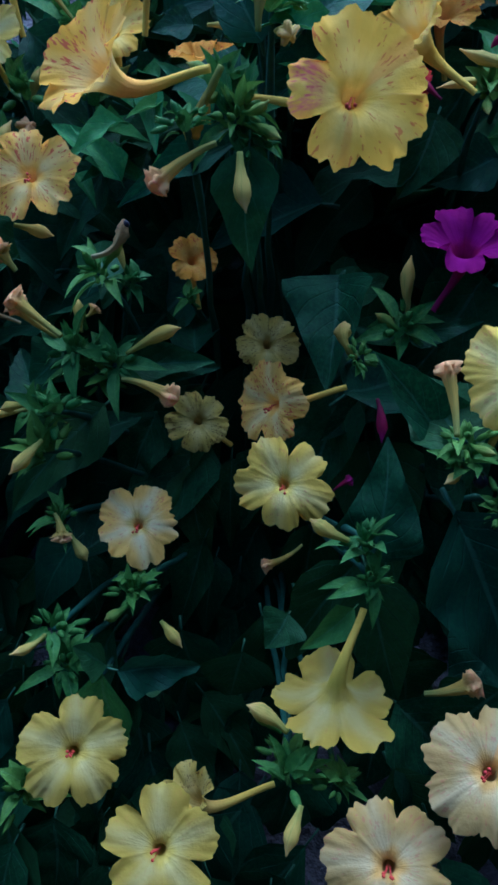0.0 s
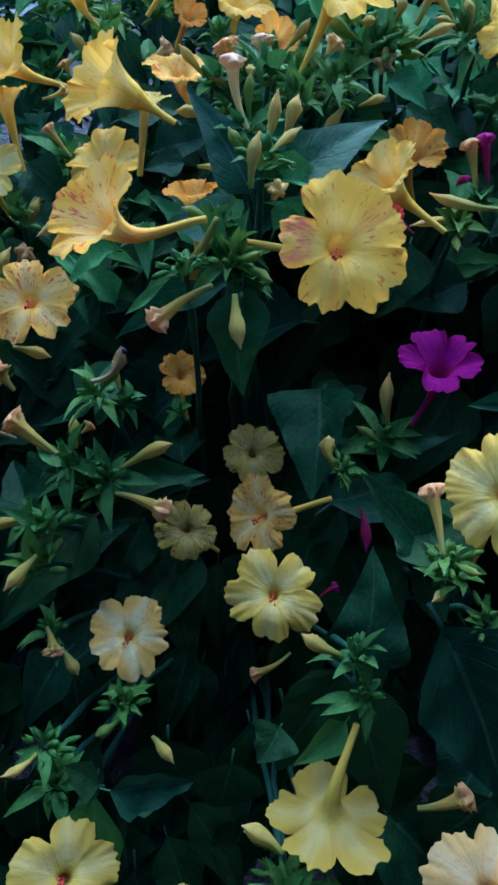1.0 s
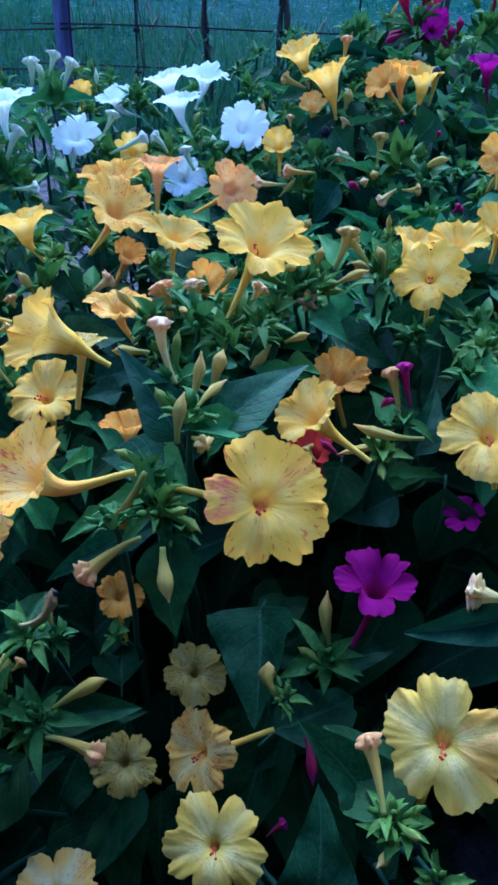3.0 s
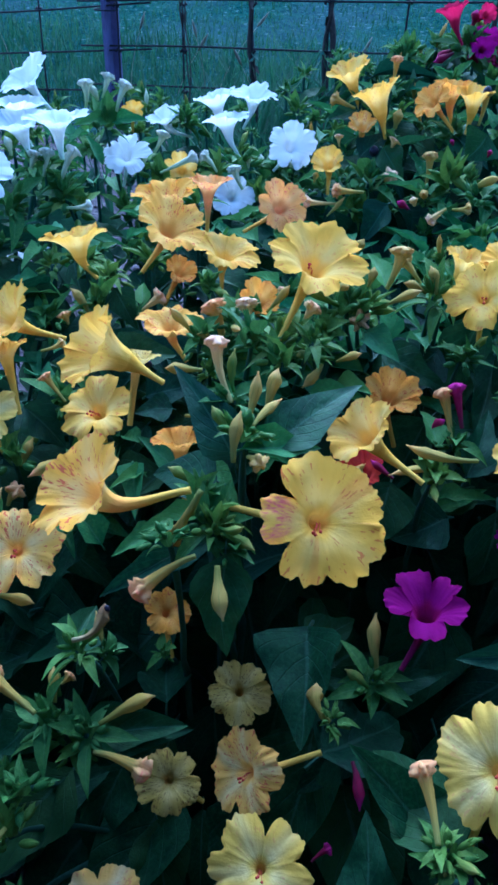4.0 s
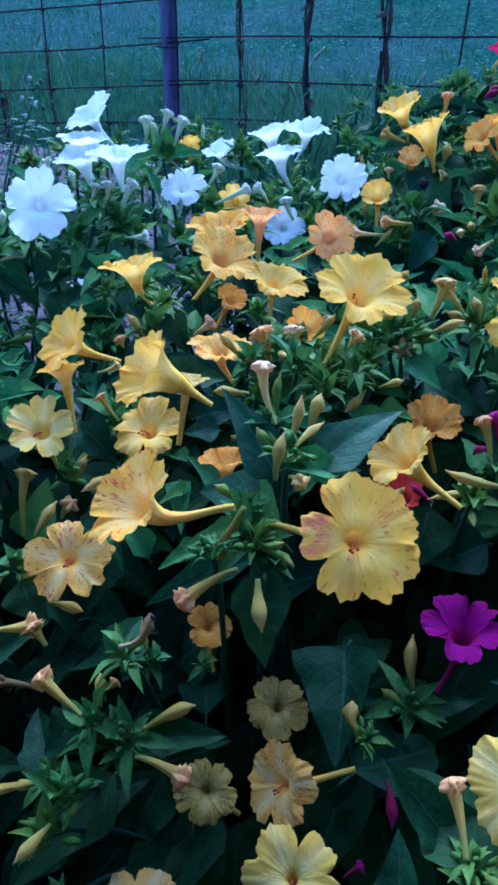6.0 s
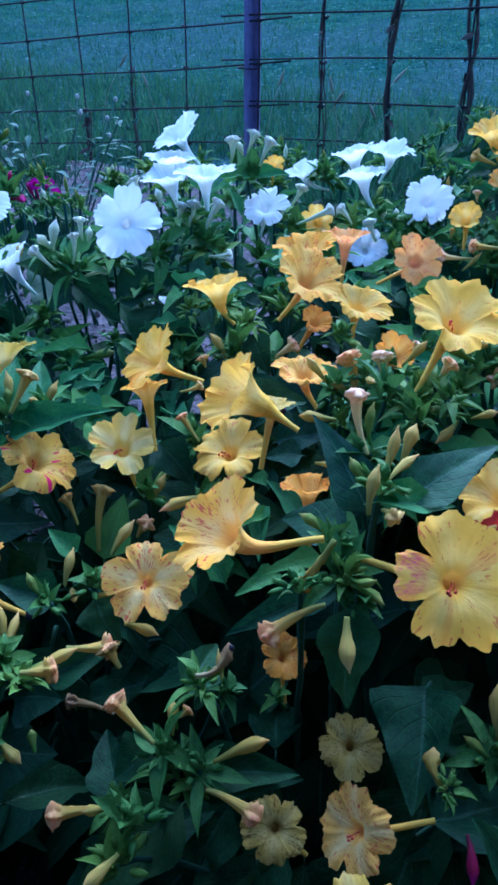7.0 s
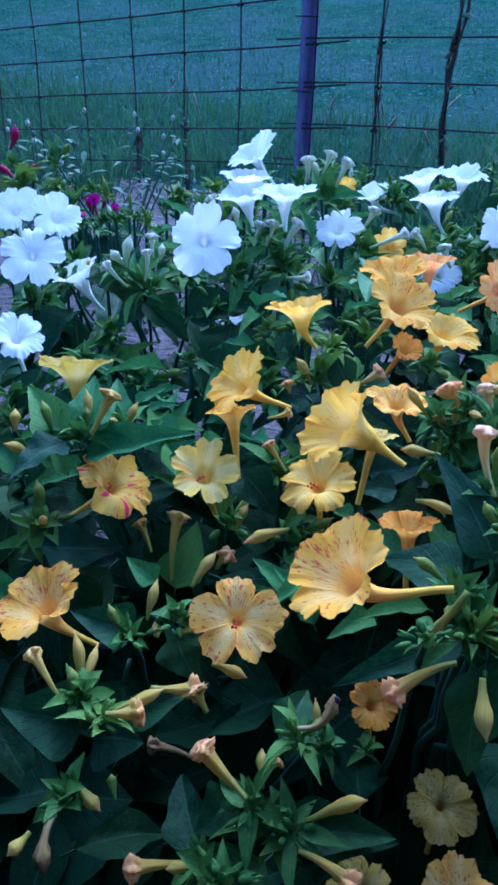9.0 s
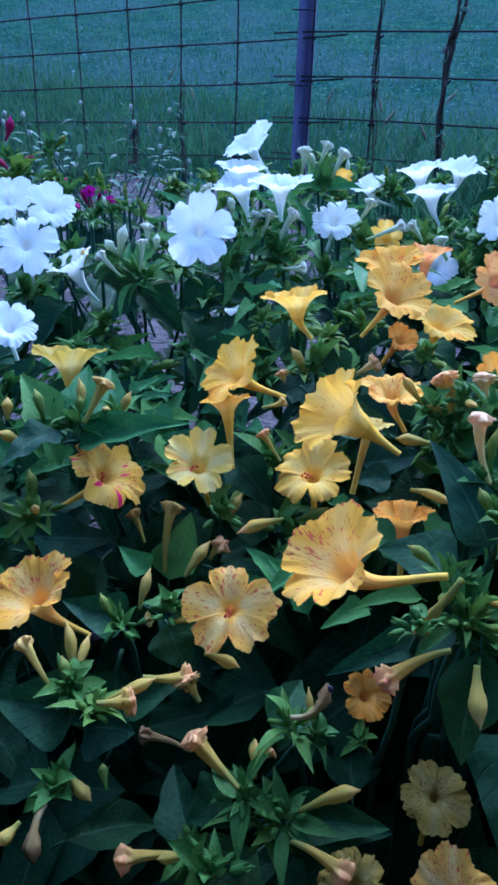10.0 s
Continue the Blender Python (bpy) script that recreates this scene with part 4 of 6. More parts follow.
cluster(far, (0.207, 0.622, 0.390), 0.045)
cluster(far, (0.092, 0.689, 0.377), 0.032)
cluster(far, (0.134, 0.779, 0.436), 0.030)
cluster(far, (0.162, 0.775, 0.446), 0.030)
cluster(right, (0.102, 0.308, 0.351), 0.031)
cluster(right, (0.124, 0.350, 0.340), 0.029)
cluster(right, (0.120, 0.414, 0.398), 0.037)
cluster(right, (0.134, 0.435, 0.392), 0.029)
cluster(right, (0.171, 0.369, 0.373), 0.036)
cluster(right, (0.160, 0.358, 0.365), 0.032)
cluster(magenta, (0.075, 0.261, 0.259), 0.036)
cluster(left, (-0.079, 0.234, 0.270), 0.034)
cluster(left, (-0.062, 0.230, 0.264), 0.034)
cluster(left, (-0.053, 0.250, 0.296), 0.022)
cluster(front, (-0.087, 0.206, 0.260), 0.036)
cluster(front, (0.051, 0.237, 0.261), 0.024)
cluster(right, (0.076, 0.154, 0.308), 0.024)
cluster(front, (0.046, 0.140, 0.260), 0.031)
cluster(front, (0.047, 0.127, 0.255), 0.026)
cluster(right, (0.080, 0.155, 0.295), 0.030)
cluster(right, (0.094, 0.143, 0.282), 0.024)
cluster(front, (-0.054, 0.149, 0.196), 0.031)
cluster(front, (-0.085, 0.125, 0.209), 0.030)
cluster(front, (-0.091, 0.195, 0.245), 0.036)
cluster(front, (-0.089, 0.177, 0.216), 0.023)
cluster(front, (0.016, 0.072, 0.206), 0.028)
cluster(front, (0.017, 0.064, 0.212), 0.033)
cluster(front, (0.034, 0.062, 0.213), 0.022)
cluster(front, (-0.096, 0.066, 0.179), 0.033)
cluster(front, (-0.084, 0.116, 0.190), 0.030)
cluster(front, (-0.004, 0.240, 0.380), 0.026)
cluster(front, (-0.030, 0.284, 0.254), 0.018)
cluster(magenta, (0.175, 0.467, 0.367), 0.032)
cluster(scarlet, (0.274, 0.925, 0.459), 0.079)
cluster(scarlet, (0.320, 0.945, 0.442), 0.082)
cluster(scarlet, (0.353, 0.936, 0.462), 0.082)
cluster(lilac, (-0.487, 1.073, 0.303), 0.079)
cluster(lilac, (-0.543, 1.058, 0.345), 0.079)
cluster(lilac, (-0.519, 1.128, 0.365), 0.055)
cluster(lilac, (-0.418, 1.044, 0.302), 0.050)

# open flowers
flower(front, "blush", (0.033, 0.229, 0.392), (-0.000, 0.258, 0.376), (0.05, -0.67, 0.74), 0.046, 0.86, (-1, 0, 0.1), (1.0, 1.08, 0.92, 1.0, 1.08), (0.12, 0.05, 0.0, -0.12, 0.10), (0.14, 0.12, 0.62, 0.50, 0.20))
flower(front, "peach", (-0.046, 0.247, 0.388), (-0.013, 0.248, 0.392), (-0.66, -0.26, 0.71), 0.041, 0.60, (-0.4, -0.5, -0.8), (1.12, 1.0, 0.95, 1.0, 1.08), (-0.10, 0.10, 0.05, 0.0, -0.15), (0.22, 0.30, 0.45, 0.35, 0.30))
flower(front, "yellow", (-0.068, 0.381, 0.339), (-0.065, 0.374, 0.312), (-0.10, -0.36, 0.93), 0.042, 0.78)
flower(front, "yellow", (-0.047, 0.342, 0.396), (-0.028, 0.336, 0.387), (-0.80, -0.23, 0.55), 0.044, 0.45)
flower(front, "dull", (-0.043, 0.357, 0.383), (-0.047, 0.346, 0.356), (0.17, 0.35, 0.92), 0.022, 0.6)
flower(front, "peach", (-0.097, 0.291, 0.321), (-0.126, 0.296, 0.304), (0.10, -0.61, 0.79), 0.044, 0.95)
flower(front, "yellow", (-0.113, 0.413, 0.379), (-0.089, 0.416, 0.369), (-0.60, -0.40, 0.70), 0.04, 0.62)
flower(front, "yellow", (-0.119, 0.398, 0.363), (-0.114, 0.387, 0.336), (-0.19, 0.35, 0.92), 0.028, 0.55)
flower(left, "pale", (-0.132, 0.381, 0.338), (-0.127, 0.387, 0.309), (0.13, -0.54, 0.83), 0.041, 0.72, None, None, None, (0.5, 0.42, 0.5, 0.45, 0.55))
flower(left, "stripe", (-0.192, 0.387, 0.318), (-0.217, 0.370, 0.303), (0.60, -0.02, 0.80), 0.052, 0.80, (-0.5, 0.6, 0.5))
flower(left, "peach", (-0.203, 0.315, 0.282), (-0.174, 0.313, 0.267), (-0.31, -0.20, 0.93), 0.051, 0.64)
flower(left, "lemon", (-0.230, 0.446, 0.353), (-0.226, 0.433, 0.327), (-0.08, 0.26, 0.96), 0.047, 0.6)
flower(back, "yellow", (-0.093, 0.509, 0.383), (-0.082, 0.504, 0.369), (-0.18, 0.18, 0.97), 0.043, 0.6)
flower(back, "apricot", (-0.034, 0.493, 0.403), (-0.050, 0.484, 0.382), (0.34, -0.38, 0.86), 0.047, 0.70)
flower(back, "apricot", (-0.034, 0.531, 0.407), (-0.038, 0.524, 0.388), (-0.10, -0.16, 0.98), 0.044, 0.62)
flower(back, "salmon", (-0.008, 0.597, 0.397), (-0.009, 0.593, 0.367), (0.03, 0.13, 0.99), 0.037, 0.6)
flower(back, "yellow", (0.003, 0.553, 0.362), (0.002, 0.546, 0.344), (0.20, -0.20, 0.96), 0.050, 0.7)
flower(back, "salmon", (0.048, 0.618, 0.381), (0.020, 0.614, 0.364), (0.12, -0.77, 0.62), 0.042, 0.75)
flower(back, "yellow", (0.044, 0.376, 0.426), (0.029, 0.364, 0.396), (0.25, -0.36, 0.90), 0.050, 0.72)
flower(back, "orange", (0.020, 0.413, 0.392), (0.014, 0.430, 0.368), (0.20, -0.54, 0.82), 0.024, 0.55)
flower(back, "apricot", (-0.029, 0.424, 0.369), (-0.020, 0.417, 0.354), (0.00, -0.12, 0.99), 0.041, 0.74)
flower(back, "orange", (-0.027, 0.484, 0.380), (-0.037, 0.497, 0.354), (0.33, -0.41, 0.85), 0.023, 0.6)
flower(right, "yellow", (0.071, 0.311, 0.369), (0.093, 0.296, 0.357), (-0.62, -0.16, 0.77), 0.036, 0.5)
flower(right, "orange", (0.095, 0.384, 0.347), (0.103, 0.385, 0.315), (0.06, -0.46, 0.89), 0.033, 0.6)
flower(right, "yellow", (0.147, 0.409, 0.399), (0.149, 0.408, 0.373), (-0.31, -0.63, 0.71), 0.043, 0.85)
flower(right, "yellow", (0.150, 0.464, 0.391), (0.142, 0.464, 0.363), (0.27, -0.01, 0.96), 0.032, 0.55)
flower(right, "yellow", (0.180, 0.460, 0.395), (0.168, 0.459, 0.381), (-0.11, -0.21, 0.97), 0.035, 0.6)
flower(right, "yellow", (0.210, 0.473, 0.402), (0.207, 0.467, 0.384), (-0.19, -0.39, 0.90), 0.034, 0.65)
flower(right, "orange", (0.223, 0.523, 0.434), (0.222, 0.518, 0.416), (-0.25, -0.66, 0.71), 0.034, 0.7)
flower(right, "yellow", (0.143, 0.288, 0.375), (0.149, 0.280, 0.352), (-0.27, -0.51, 0.82), 0.044, 0.85)
flower(right, "pale", (0.100, 0.177, 0.317), (0.092, 0.166, 0.285), (-0.36, -0.54, 0.76), 0.047, 0.92)
flower(front, "peach", (0.013, 0.222, 0.245), (0.046, 0.227, 0.252), (-0.74, -0.38, 0.56), 0.038, 0.88)
flower(front, "pale", (0.016, 0.184, 0.234), (0.022, 0.186, 0.201), (-0.07, -0.42, 0.91), 0.043, 0.97)
flower(front, "cream", (-0.054, 0.181, 0.202), (-0.055, 0.165, 0.171), (0.12, -0.27, 0.95), 0.043, 0.97)
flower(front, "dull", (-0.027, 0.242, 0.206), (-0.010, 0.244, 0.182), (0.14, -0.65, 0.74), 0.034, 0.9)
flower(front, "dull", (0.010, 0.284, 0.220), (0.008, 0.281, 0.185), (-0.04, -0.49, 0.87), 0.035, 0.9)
flower(front, "orange", (-0.030, 0.305, 0.261), (-0.027, 0.295, 0.237), (0.25, -0.47, 0.85), 0.027, 0.8)
flower(front, "lemon", (0.034, 0.093, 0.230), (0.044, 0.116, 0.252), (-0.01, -0.39, -0.92), 0.050, 0.8, None, (1.0, 1.1, 0.9, 1.05, 0.95), None, (0.5, 0.3, 0.6, 0.3, 0.5))
flower(front, "lemon", (-0.072, 0.077, 0.198), (-0.079, 0.102, 0.180), (0.20, -0.09, 0.98), 0.044, 0.95)
flower(front, "lemon", (-0.033, 0.040, 0.209), (-0.025, 0.059, 0.181), (0.10, -0.01, 0.99), 0.042, 0.95)
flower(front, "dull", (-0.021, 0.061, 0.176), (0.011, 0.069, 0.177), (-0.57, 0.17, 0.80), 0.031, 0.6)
flower(right, "rose", (0.078, 0.055, 0.262), (0.072, 0.049, 0.228), (-0.23, -0.05, 0.97), 0.044, 0.95)
flower(front, "rose", (0.046, 0.031, 0.240), (0.053, 0.055, 0.214), (-0.16, 0.01, 0.99), 0.041, 0.95)
flower(magenta, "magenta", (0.100, 0.273, 0.290), (0.087, 0.257, 0.272), (-0.12, 0.02, 0.99), 0.042, 0.66, None, None, None, (0.55, 0.5, 0.6, 0.5, 0.55))
flower(magenta, "red", (0.075, 0.334, 0.331), (0.086, 0.342, 0.305), (-0.37, -0.30, 0.88), 0.026, 0.55)
flower(magenta, "magenta", (0.155, 0.313, 0.304), (0.159, 0.325, 0.276), (-0.30, -0.30, 0.91), 0.023, 0.80, None, None, None, (0.6, 0.5, 0.6, 0.55, 0.6))
flower(white, "white", (-0.176, 0.582, 0.413), (-0.177, 0.603, 0.376), (0.18, -0.82, 0.54), 0.053, 0.92, None, (1.08, 0.95, 1.05, 0.98, 1.06), None, (0.42, 0.32, 0.50, 0.36, 0.42))
flower(white, "white", (-0.160, 0.732, 0.447), (-0.144, 0.731, 0.428), (-0.36, -0.42, 0.83), 0.050, 0.74)
flower(white_b, "white", (-0.123, 0.636, 0.431), (-0.120, 0.630, 0.404), (-0.04, 0.02, 1.00), 0.050, 0.7)
flower(white, "white", (-0.157, 0.666, 0.421), (-0.151, 0.662, 0.403), (-0.24, -0.05, 0.97), 0.049, 0.65)
flower(white, "white", (-0.166, 0.697, 0.428), (-0.157, 0.693, 0.407), (0.08, -0.01, 1.00), 0.046, 0.65)
flower(white_b, "white", (-0.084, 0.747, 0.385), (-0.089, 0.750, 0.359), (-0.01, -0.63, 0.78), 0.044, 0.8)
flower(white_b, "white", (-0.052, 0.881, 0.386), (-0.026, 0.878, 0.375), (-0.39, -0.15, 0.91), 0.040, 0.6)
flower(white_b, "white", (0.002, 0.941, 0.389), (-0.003, 0.938, 0.369), (-0.23, 0.04, 0.97), 0.054, 0.65)
flower(white_b, "white", (0.039, 0.904, 0.403), (0.029, 0.901, 0.380), (0.07, -0.16, 0.98), 0.054, 0.7)
flower(white_b, "white", (0.012, 0.868, 0.383), (0.027, 0.860, 0.356), (-0.18, 0.12, 0.98), 0.054, 0.65)
flower(white_b, "white", (0.014, 0.755, 0.347), (0.022, 0.760, 0.367), (0.09, -0.78, 0.62), 0.043, 0.8)
flower(white_b, "white", (0.072, 0.797, 0.384), (0.056, 0.793, 0.364), (0.11, -0.71, 0.69), 0.051, 0.8)
flower(white, "white", (-0.329, 0.612, 0.383), (-0.331, 0.623, 0.349), (0.36, -0.72, 0.59), 0.054, 0.92, None, None, None, (0.5, 0.4, 0.58, 0.42, 0.5))
flower(white, "white", (-0.327, 0.664, 0.401), (-0.322, 0.660, 0.379), (0.48, -0.56, 0.67), 0.045, 0.8)
flower(white, "white", (-0.366, 0.669, 0.404), (-0.361, 0.664, 0.375), (0.16, -0.72, 0.68), 0.044, 0.8)
flower(white, "white", (-0.289, 0.621, 0.357), (-0.273, 0.620, 0.338), (-0.38, -0.08, 0.92), 0.043, 0.55)
flower(white, "white", (-0.283, 0.476, 0.368), (-0.277, 0.470, 0.349), (0.38, -0.39, 0.84), 0.038, 0.75)
flower(white, "white", (-0.166, 0.632, 0.326), (-0.164, 0.628, 0.300), (-0.02, 0.29, 0.96), 0.046, 0.7)
flower(back, "yellow", (-0.084, 0.824, 0.409), (-0.087, 0.846, 0.388), (0.11, -0.72, 0.68), 0.022, 0.6)
flower(back, "yellow", (-0.034, 0.764, 0.370), (-0.029, 0.759, 0.352), (-0.04, -0.89, 0.45), 0.033, 0.6)
flower(far, "yellow", (0.126, 0.782, 0.446), (0.138, 0.785, 0.419), (-0.40, -0.12, 0.91), 0.043, 0.55)
flower(far, "yellow", (0.145, 0.734, 0.432), (0.151, 0.729, 0.411), (-0.35, 0.17, 0.92), 0.045, 0.42)
flower(far, "peach", (0.130, 0.734, 0.417), (0.135, 0.752, 0.394), (-0.15, -0.59, 0.79), 0.025, 0.5)
flower(far, "orange", (0.196, 0.744, 0.437), (0.214, 0.734, 0.417), (-0.66, -0.33, 0.67), 0.038, 0.75)
flower(far, "orange", (0.214, 0.760, 0.437), (0.220, 0.753, 0.412), (0.03, -0.00, 1.00), 0.034, 0.45)
flower(far, "yellow", (0.227, 0.734, 0.435), (0.224, 0.731, 0.416), (-0.04, -0.03, 1.00), 0.035, 0.42)
flower(far, "yellow", (0.095, 0.683, 0.396), (0.095, 0.677, 0.376), (-0.23, -0.57, 0.79), 0.029, 0.5)
flower(scarlet, "crimson", (0.248, 0.904, 0.487), (0.258, 0.899, 0.468), (-0.33, 0.02, 0.94), 0.036, 0.45)
flower(scarlet, "crimson", (0.334, 0.882, 0.506), (0.335, 0.880, 0.485), (-0.28, -0.59, 0.75), 0.038, 0.6)
flower(scarlet, "magenta", (0.288, 0.926, 0.464), (0.302, 0.920, 0.451), (-0.17, -0.76, 0.62), 0.033, 0.5)
flower(scarlet, "magenta", (0.302, 0.779, 0.443), (0.306, 0.773, 0.419), (-0.11, -0.03, 0.99), 0.039, 0.55)
flower(lilac, "magenta", (-0.441, 1.064, 0.327), (-0.436, 1.060, 0.305), (0.33, -0.85, 0.41), 0.017, 0.8)
flower(lilac, "magenta", (-0.427, 1.068, 0.323), (-0.431, 1.062, 0.303), (0.53, -0.19, 0.83), 0.019, 0.3)
flower(lilac, "magenta", (-0.408, 1.052, 0.318), (-0.426, 1.073, 0.306), (0.58, -0.71, 0.40), 0.015, 0.6)
flower(scarlet, "magenta", (0.280, 0.902, 0.463), (0.283, 0.929, 0.450), (-0.09, -0.90, 0.43), 0.024, 0.6)
flower(scarlet, "crimson", (0.284, 0.925, 0.493), (0.280, 0.952, 0.481), (0.14, -0.90, 0.41), 0.022, 0.6)
flower(front, "orange", (-0.021, 0.338, 0.343), (-0.019, 0.329, 0.315), (-0.09, 0.29, 0.95), 0.030, 0.6)

# buds, wilted and spent flowers
bud(lilac, "magenta", (-0.470, 1.057, 0.346), (-0.476, 1.050, 0.324), 0.0085)
bud(lilac, "magenta", (-0.451, 1.061, 0.331), (-0.440, 1.059, 0.306), 0.0085)
bud(lilac, "magenta", (-0.521, 1.073, 0.370), (-0.542, 1.059, 0.351), 0.0113)
bud(lilac, "magenta", (-0.547, 1.069, 0.420), (-0.555, 1.060, 0.388), 0.0140)
bud(lilac, "magenta", (-0.491, 1.024, 0.339), (-0.481, 1.023, 0.314), 0.0117)
wilted_flower(left, "yellow", (-0.187, 0.394, 0.381), (-0.196, 0.379, 0.360), 0.0108)
wilted_flower(left, "yellow", (-0.151, 0.398, 0.300), (-0.151, 0.372, 0.267), 0.0114)
wilted_flower(left, "yellow", (-0.174, 0.385, 0.300), (-0.164, 0.376, 0.284), 0.0075)
wilted_flower(left, "peach", (-0.112, 0.356, 0.308), (-0.120, 0.356, 0.295), 0.0093)
wilted_flower(left, "peach", (-0.109, 0.267, 0.301), (-0.131, 0.262, 0.302), 0.0096)
wilted_flower(left, "peach", (-0.129, 0.245, 0.308), (-0.144, 0.239, 0.309), 0.0102)
wilted_flower(left, "peach", (-0.103, 0.239, 0.299), (-0.081, 0.226, 0.287), 0.0096)
wilted_flower(left, "dull", (-0.130, 0.249, 0.280), (-0.109, 0.255, 0.266), 0.0066)
wilted_flower(left, "peach", (-0.132, 0.212, 0.245), (-0.105, 0.220, 0.244), 0.0101)
bud(left, "yellow", (-0.031, 0.242, 0.276), (-0.056, 0.233, 0.268), 0.0080)
wilted_flower(front, "peach", (-0.032, 0.214, 0.258), (-0.058, 0.223, 0.262), 0.0096)
wilted_flower(front, "peach", (-0.034, 0.219, 0.365), (-0.011, 0.228, 0.377), 0.0085)
bud(front, "cream", (-0.001, 0.208, 0.364), (-0.003, 0.223, 0.377), 0.0073)
spent_flower(front, "dull", (-0.050, 0.247, 0.332), (-0.063, 0.236, 0.322), 0.0052)
bud(left, "cream", (-0.144, 0.223, 0.266), (-0.156, 0.229, 0.273), 0.0076)
wilted_flower(left, "cream", (-0.191, 0.270, 0.307), (-0.173, 0.258, 0.289), 0.0079)
bud(left, "yellow", (-0.177, 0.288, 0.303), (-0.169, 0.270, 0.283), 0.0069)
bud(left, "yellow", (-0.124, 0.259, 0.306), (-0.144, 0.247, 0.301), 0.0068)
bud(left, "green", (-0.171, 0.267, 0.302), (-0.165, 0.256, 0.290), 0.0066)
bud(left, "yellow", (-0.078, 0.252, 0.285), (-0.076, 0.239, 0.276), 0.0058)
wilted_flower(left, "peach", (-0.070, 0.253, 0.279), (-0.075, 0.249, 0.276), 0.0054)
spent_flower(left, "dull", (-0.160, 0.198, 0.257), (-0.162, 0.217, 0.268), 0.0066)
bud(left, "cream", (-0.176, 0.199, 0.263), (-0.170, 0.209, 0.266), 0.0071)
bud(left, "green", (-0.143, 0.236, 0.274), (-0.139, 0.228, 0.268), 0.0055)
wilted_flower(back, "pink", (-0.037, 0.488, 0.365), (-0.053, 0.483, 0.354), 0.0097)
wilted_flower(back, "peach", (-0.006, 0.411, 0.396), (0.002, 0.398, 0.371), 0.0124)
wilted_flower(back, "pink", (0.013, 0.400, 0.403), (0.017, 0.392, 0.387), 0.0103)
bud(front, "cream", (0.023, 0.301, 0.415), (0.018, 0.292, 0.399), 0.0073)
bud(front, "tan", (0.006, 0.263, 0.418), (0.003, 0.252, 0.402), 0.0061)
bud(front, "green", (-0.005, 0.268, 0.417), (0.003, 0.262, 0.407), 0.0053)
wilted_flower(front, "cream", (0.014, 0.251, 0.401), (0.009, 0.261, 0.398), 0.0065)
wilted_flower(front, "pink", (-0.003, 0.301, 0.430), (0.003, 0.288, 0.406), 0.0085)
bud(back, "tan", (-0.029, 0.361, 0.381), (-0.010, 0.359, 0.381), 0.0073)
bud(back, "cream", (0.002, 0.347, 0.355), (-0.019, 0.352, 0.358), 0.0063)
bud(back, "tan", (-0.092, 0.460, 0.381), (-0.081, 0.455, 0.366), 0.0070)
wilted_flower(back, "peach", (-0.096, 0.450, 0.370), (-0.093, 0.447, 0.363), 0.0069)
wilted_flower(front, "peach", (-0.099, 0.393, 0.359), (-0.087, 0.386, 0.345), 0.0068)
wilted_flower(front, "cream", (-0.088, 0.407, 0.372), (-0.101, 0.403, 0.368), 0.0057)
bud(left, "peach", (-0.105, 0.352, 0.318), (-0.081, 0.360, 0.325), 0.0079)
bud(left, "tan", (-0.107, 0.381, 0.324), (-0.113, 0.371, 0.311), 0.0070)
bud(left, "cream", (-0.118, 0.347, 0.315), (-0.129, 0.333, 0.300), 0.0079)
bud(left, "tan", (-0.140, 0.309, 0.324), (-0.142, 0.295, 0.310), 0.0062)
bud(left, "green", (-0.161, 0.295, 0.317), (-0.151, 0.288, 0.306), 0.0056)
wilted_flower(left, "cream", (-0.139, 0.292, 0.306), (-0.132, 0.296, 0.307), 0.0062)
bud(left, "green", (-0.230, 0.394, 0.370), (-0.223, 0.387, 0.353), 0.0073)
bud(left, "green", (-0.207, 0.402, 0.365), (-0.206, 0.395, 0.352), 0.0060)
bud(left, "tan", (-0.179, 0.413, 0.365), (-0.184, 0.404, 0.352), 0.0067)
bud(left, "cream", (-0.247, 0.394, 0.363), (-0.246, 0.388, 0.351), 0.0075)
bud(left, "yellow", (-0.247, 0.374, 0.351), (-0.232, 0.377, 0.343), 0.0073)
bud(left, "cream", (-0.212, 0.367, 0.297), (-0.222, 0.363, 0.298), 0.0061)
wilted_flower(right, "peach", (0.118, 0.366, 0.367), (0.123, 0.349, 0.343), 0.0095)
wilted_flower(right, "magenta", (0.125, 0.368, 0.369), (0.129, 0.354, 0.349), 0.0089)
wilted_flower(right, "cream", (0.098, 0.415, 0.427), (0.091, 0.408, 0.405), 0.0111)
wilted_flower(right, "cream", (0.103, 0.431, 0.414), (0.114, 0.423, 0.402), 0.0082)
bud(right, "tan", (0.082, 0.405, 0.419), (0.079, 0.402, 0.409), 0.0064)
wilted_flower(right, "pink", (0.076, 0.392, 0.393), (0.073, 0.403, 0.392), 0.0095)
bud(right, "cream", (0.107, 0.395, 0.410), (0.089, 0.396, 0.401), 0.0064)
bud(right, "yellow", (0.116, 0.417, 0.415), (0.120, 0.410, 0.401), 0.0073)
bud(right, "tan", (0.076, 0.411, 0.432), (0.072, 0.409, 0.425), 0.0064)
wilted_flower(right, "pink", (0.049, 0.384, 0.407), (0.043, 0.381, 0.398), 0.0085)
bud(right, "cream", (0.073, 0.369, 0.386), (0.060, 0.369, 0.381), 0.0055)
bud(right, "cream", (0.040, 0.347, 0.378), (0.050, 0.352, 0.389), 0.0063)
bud(right, "tan", (0.088, 0.316, 0.365), (0.120, 0.304, 0.364), 0.0067)
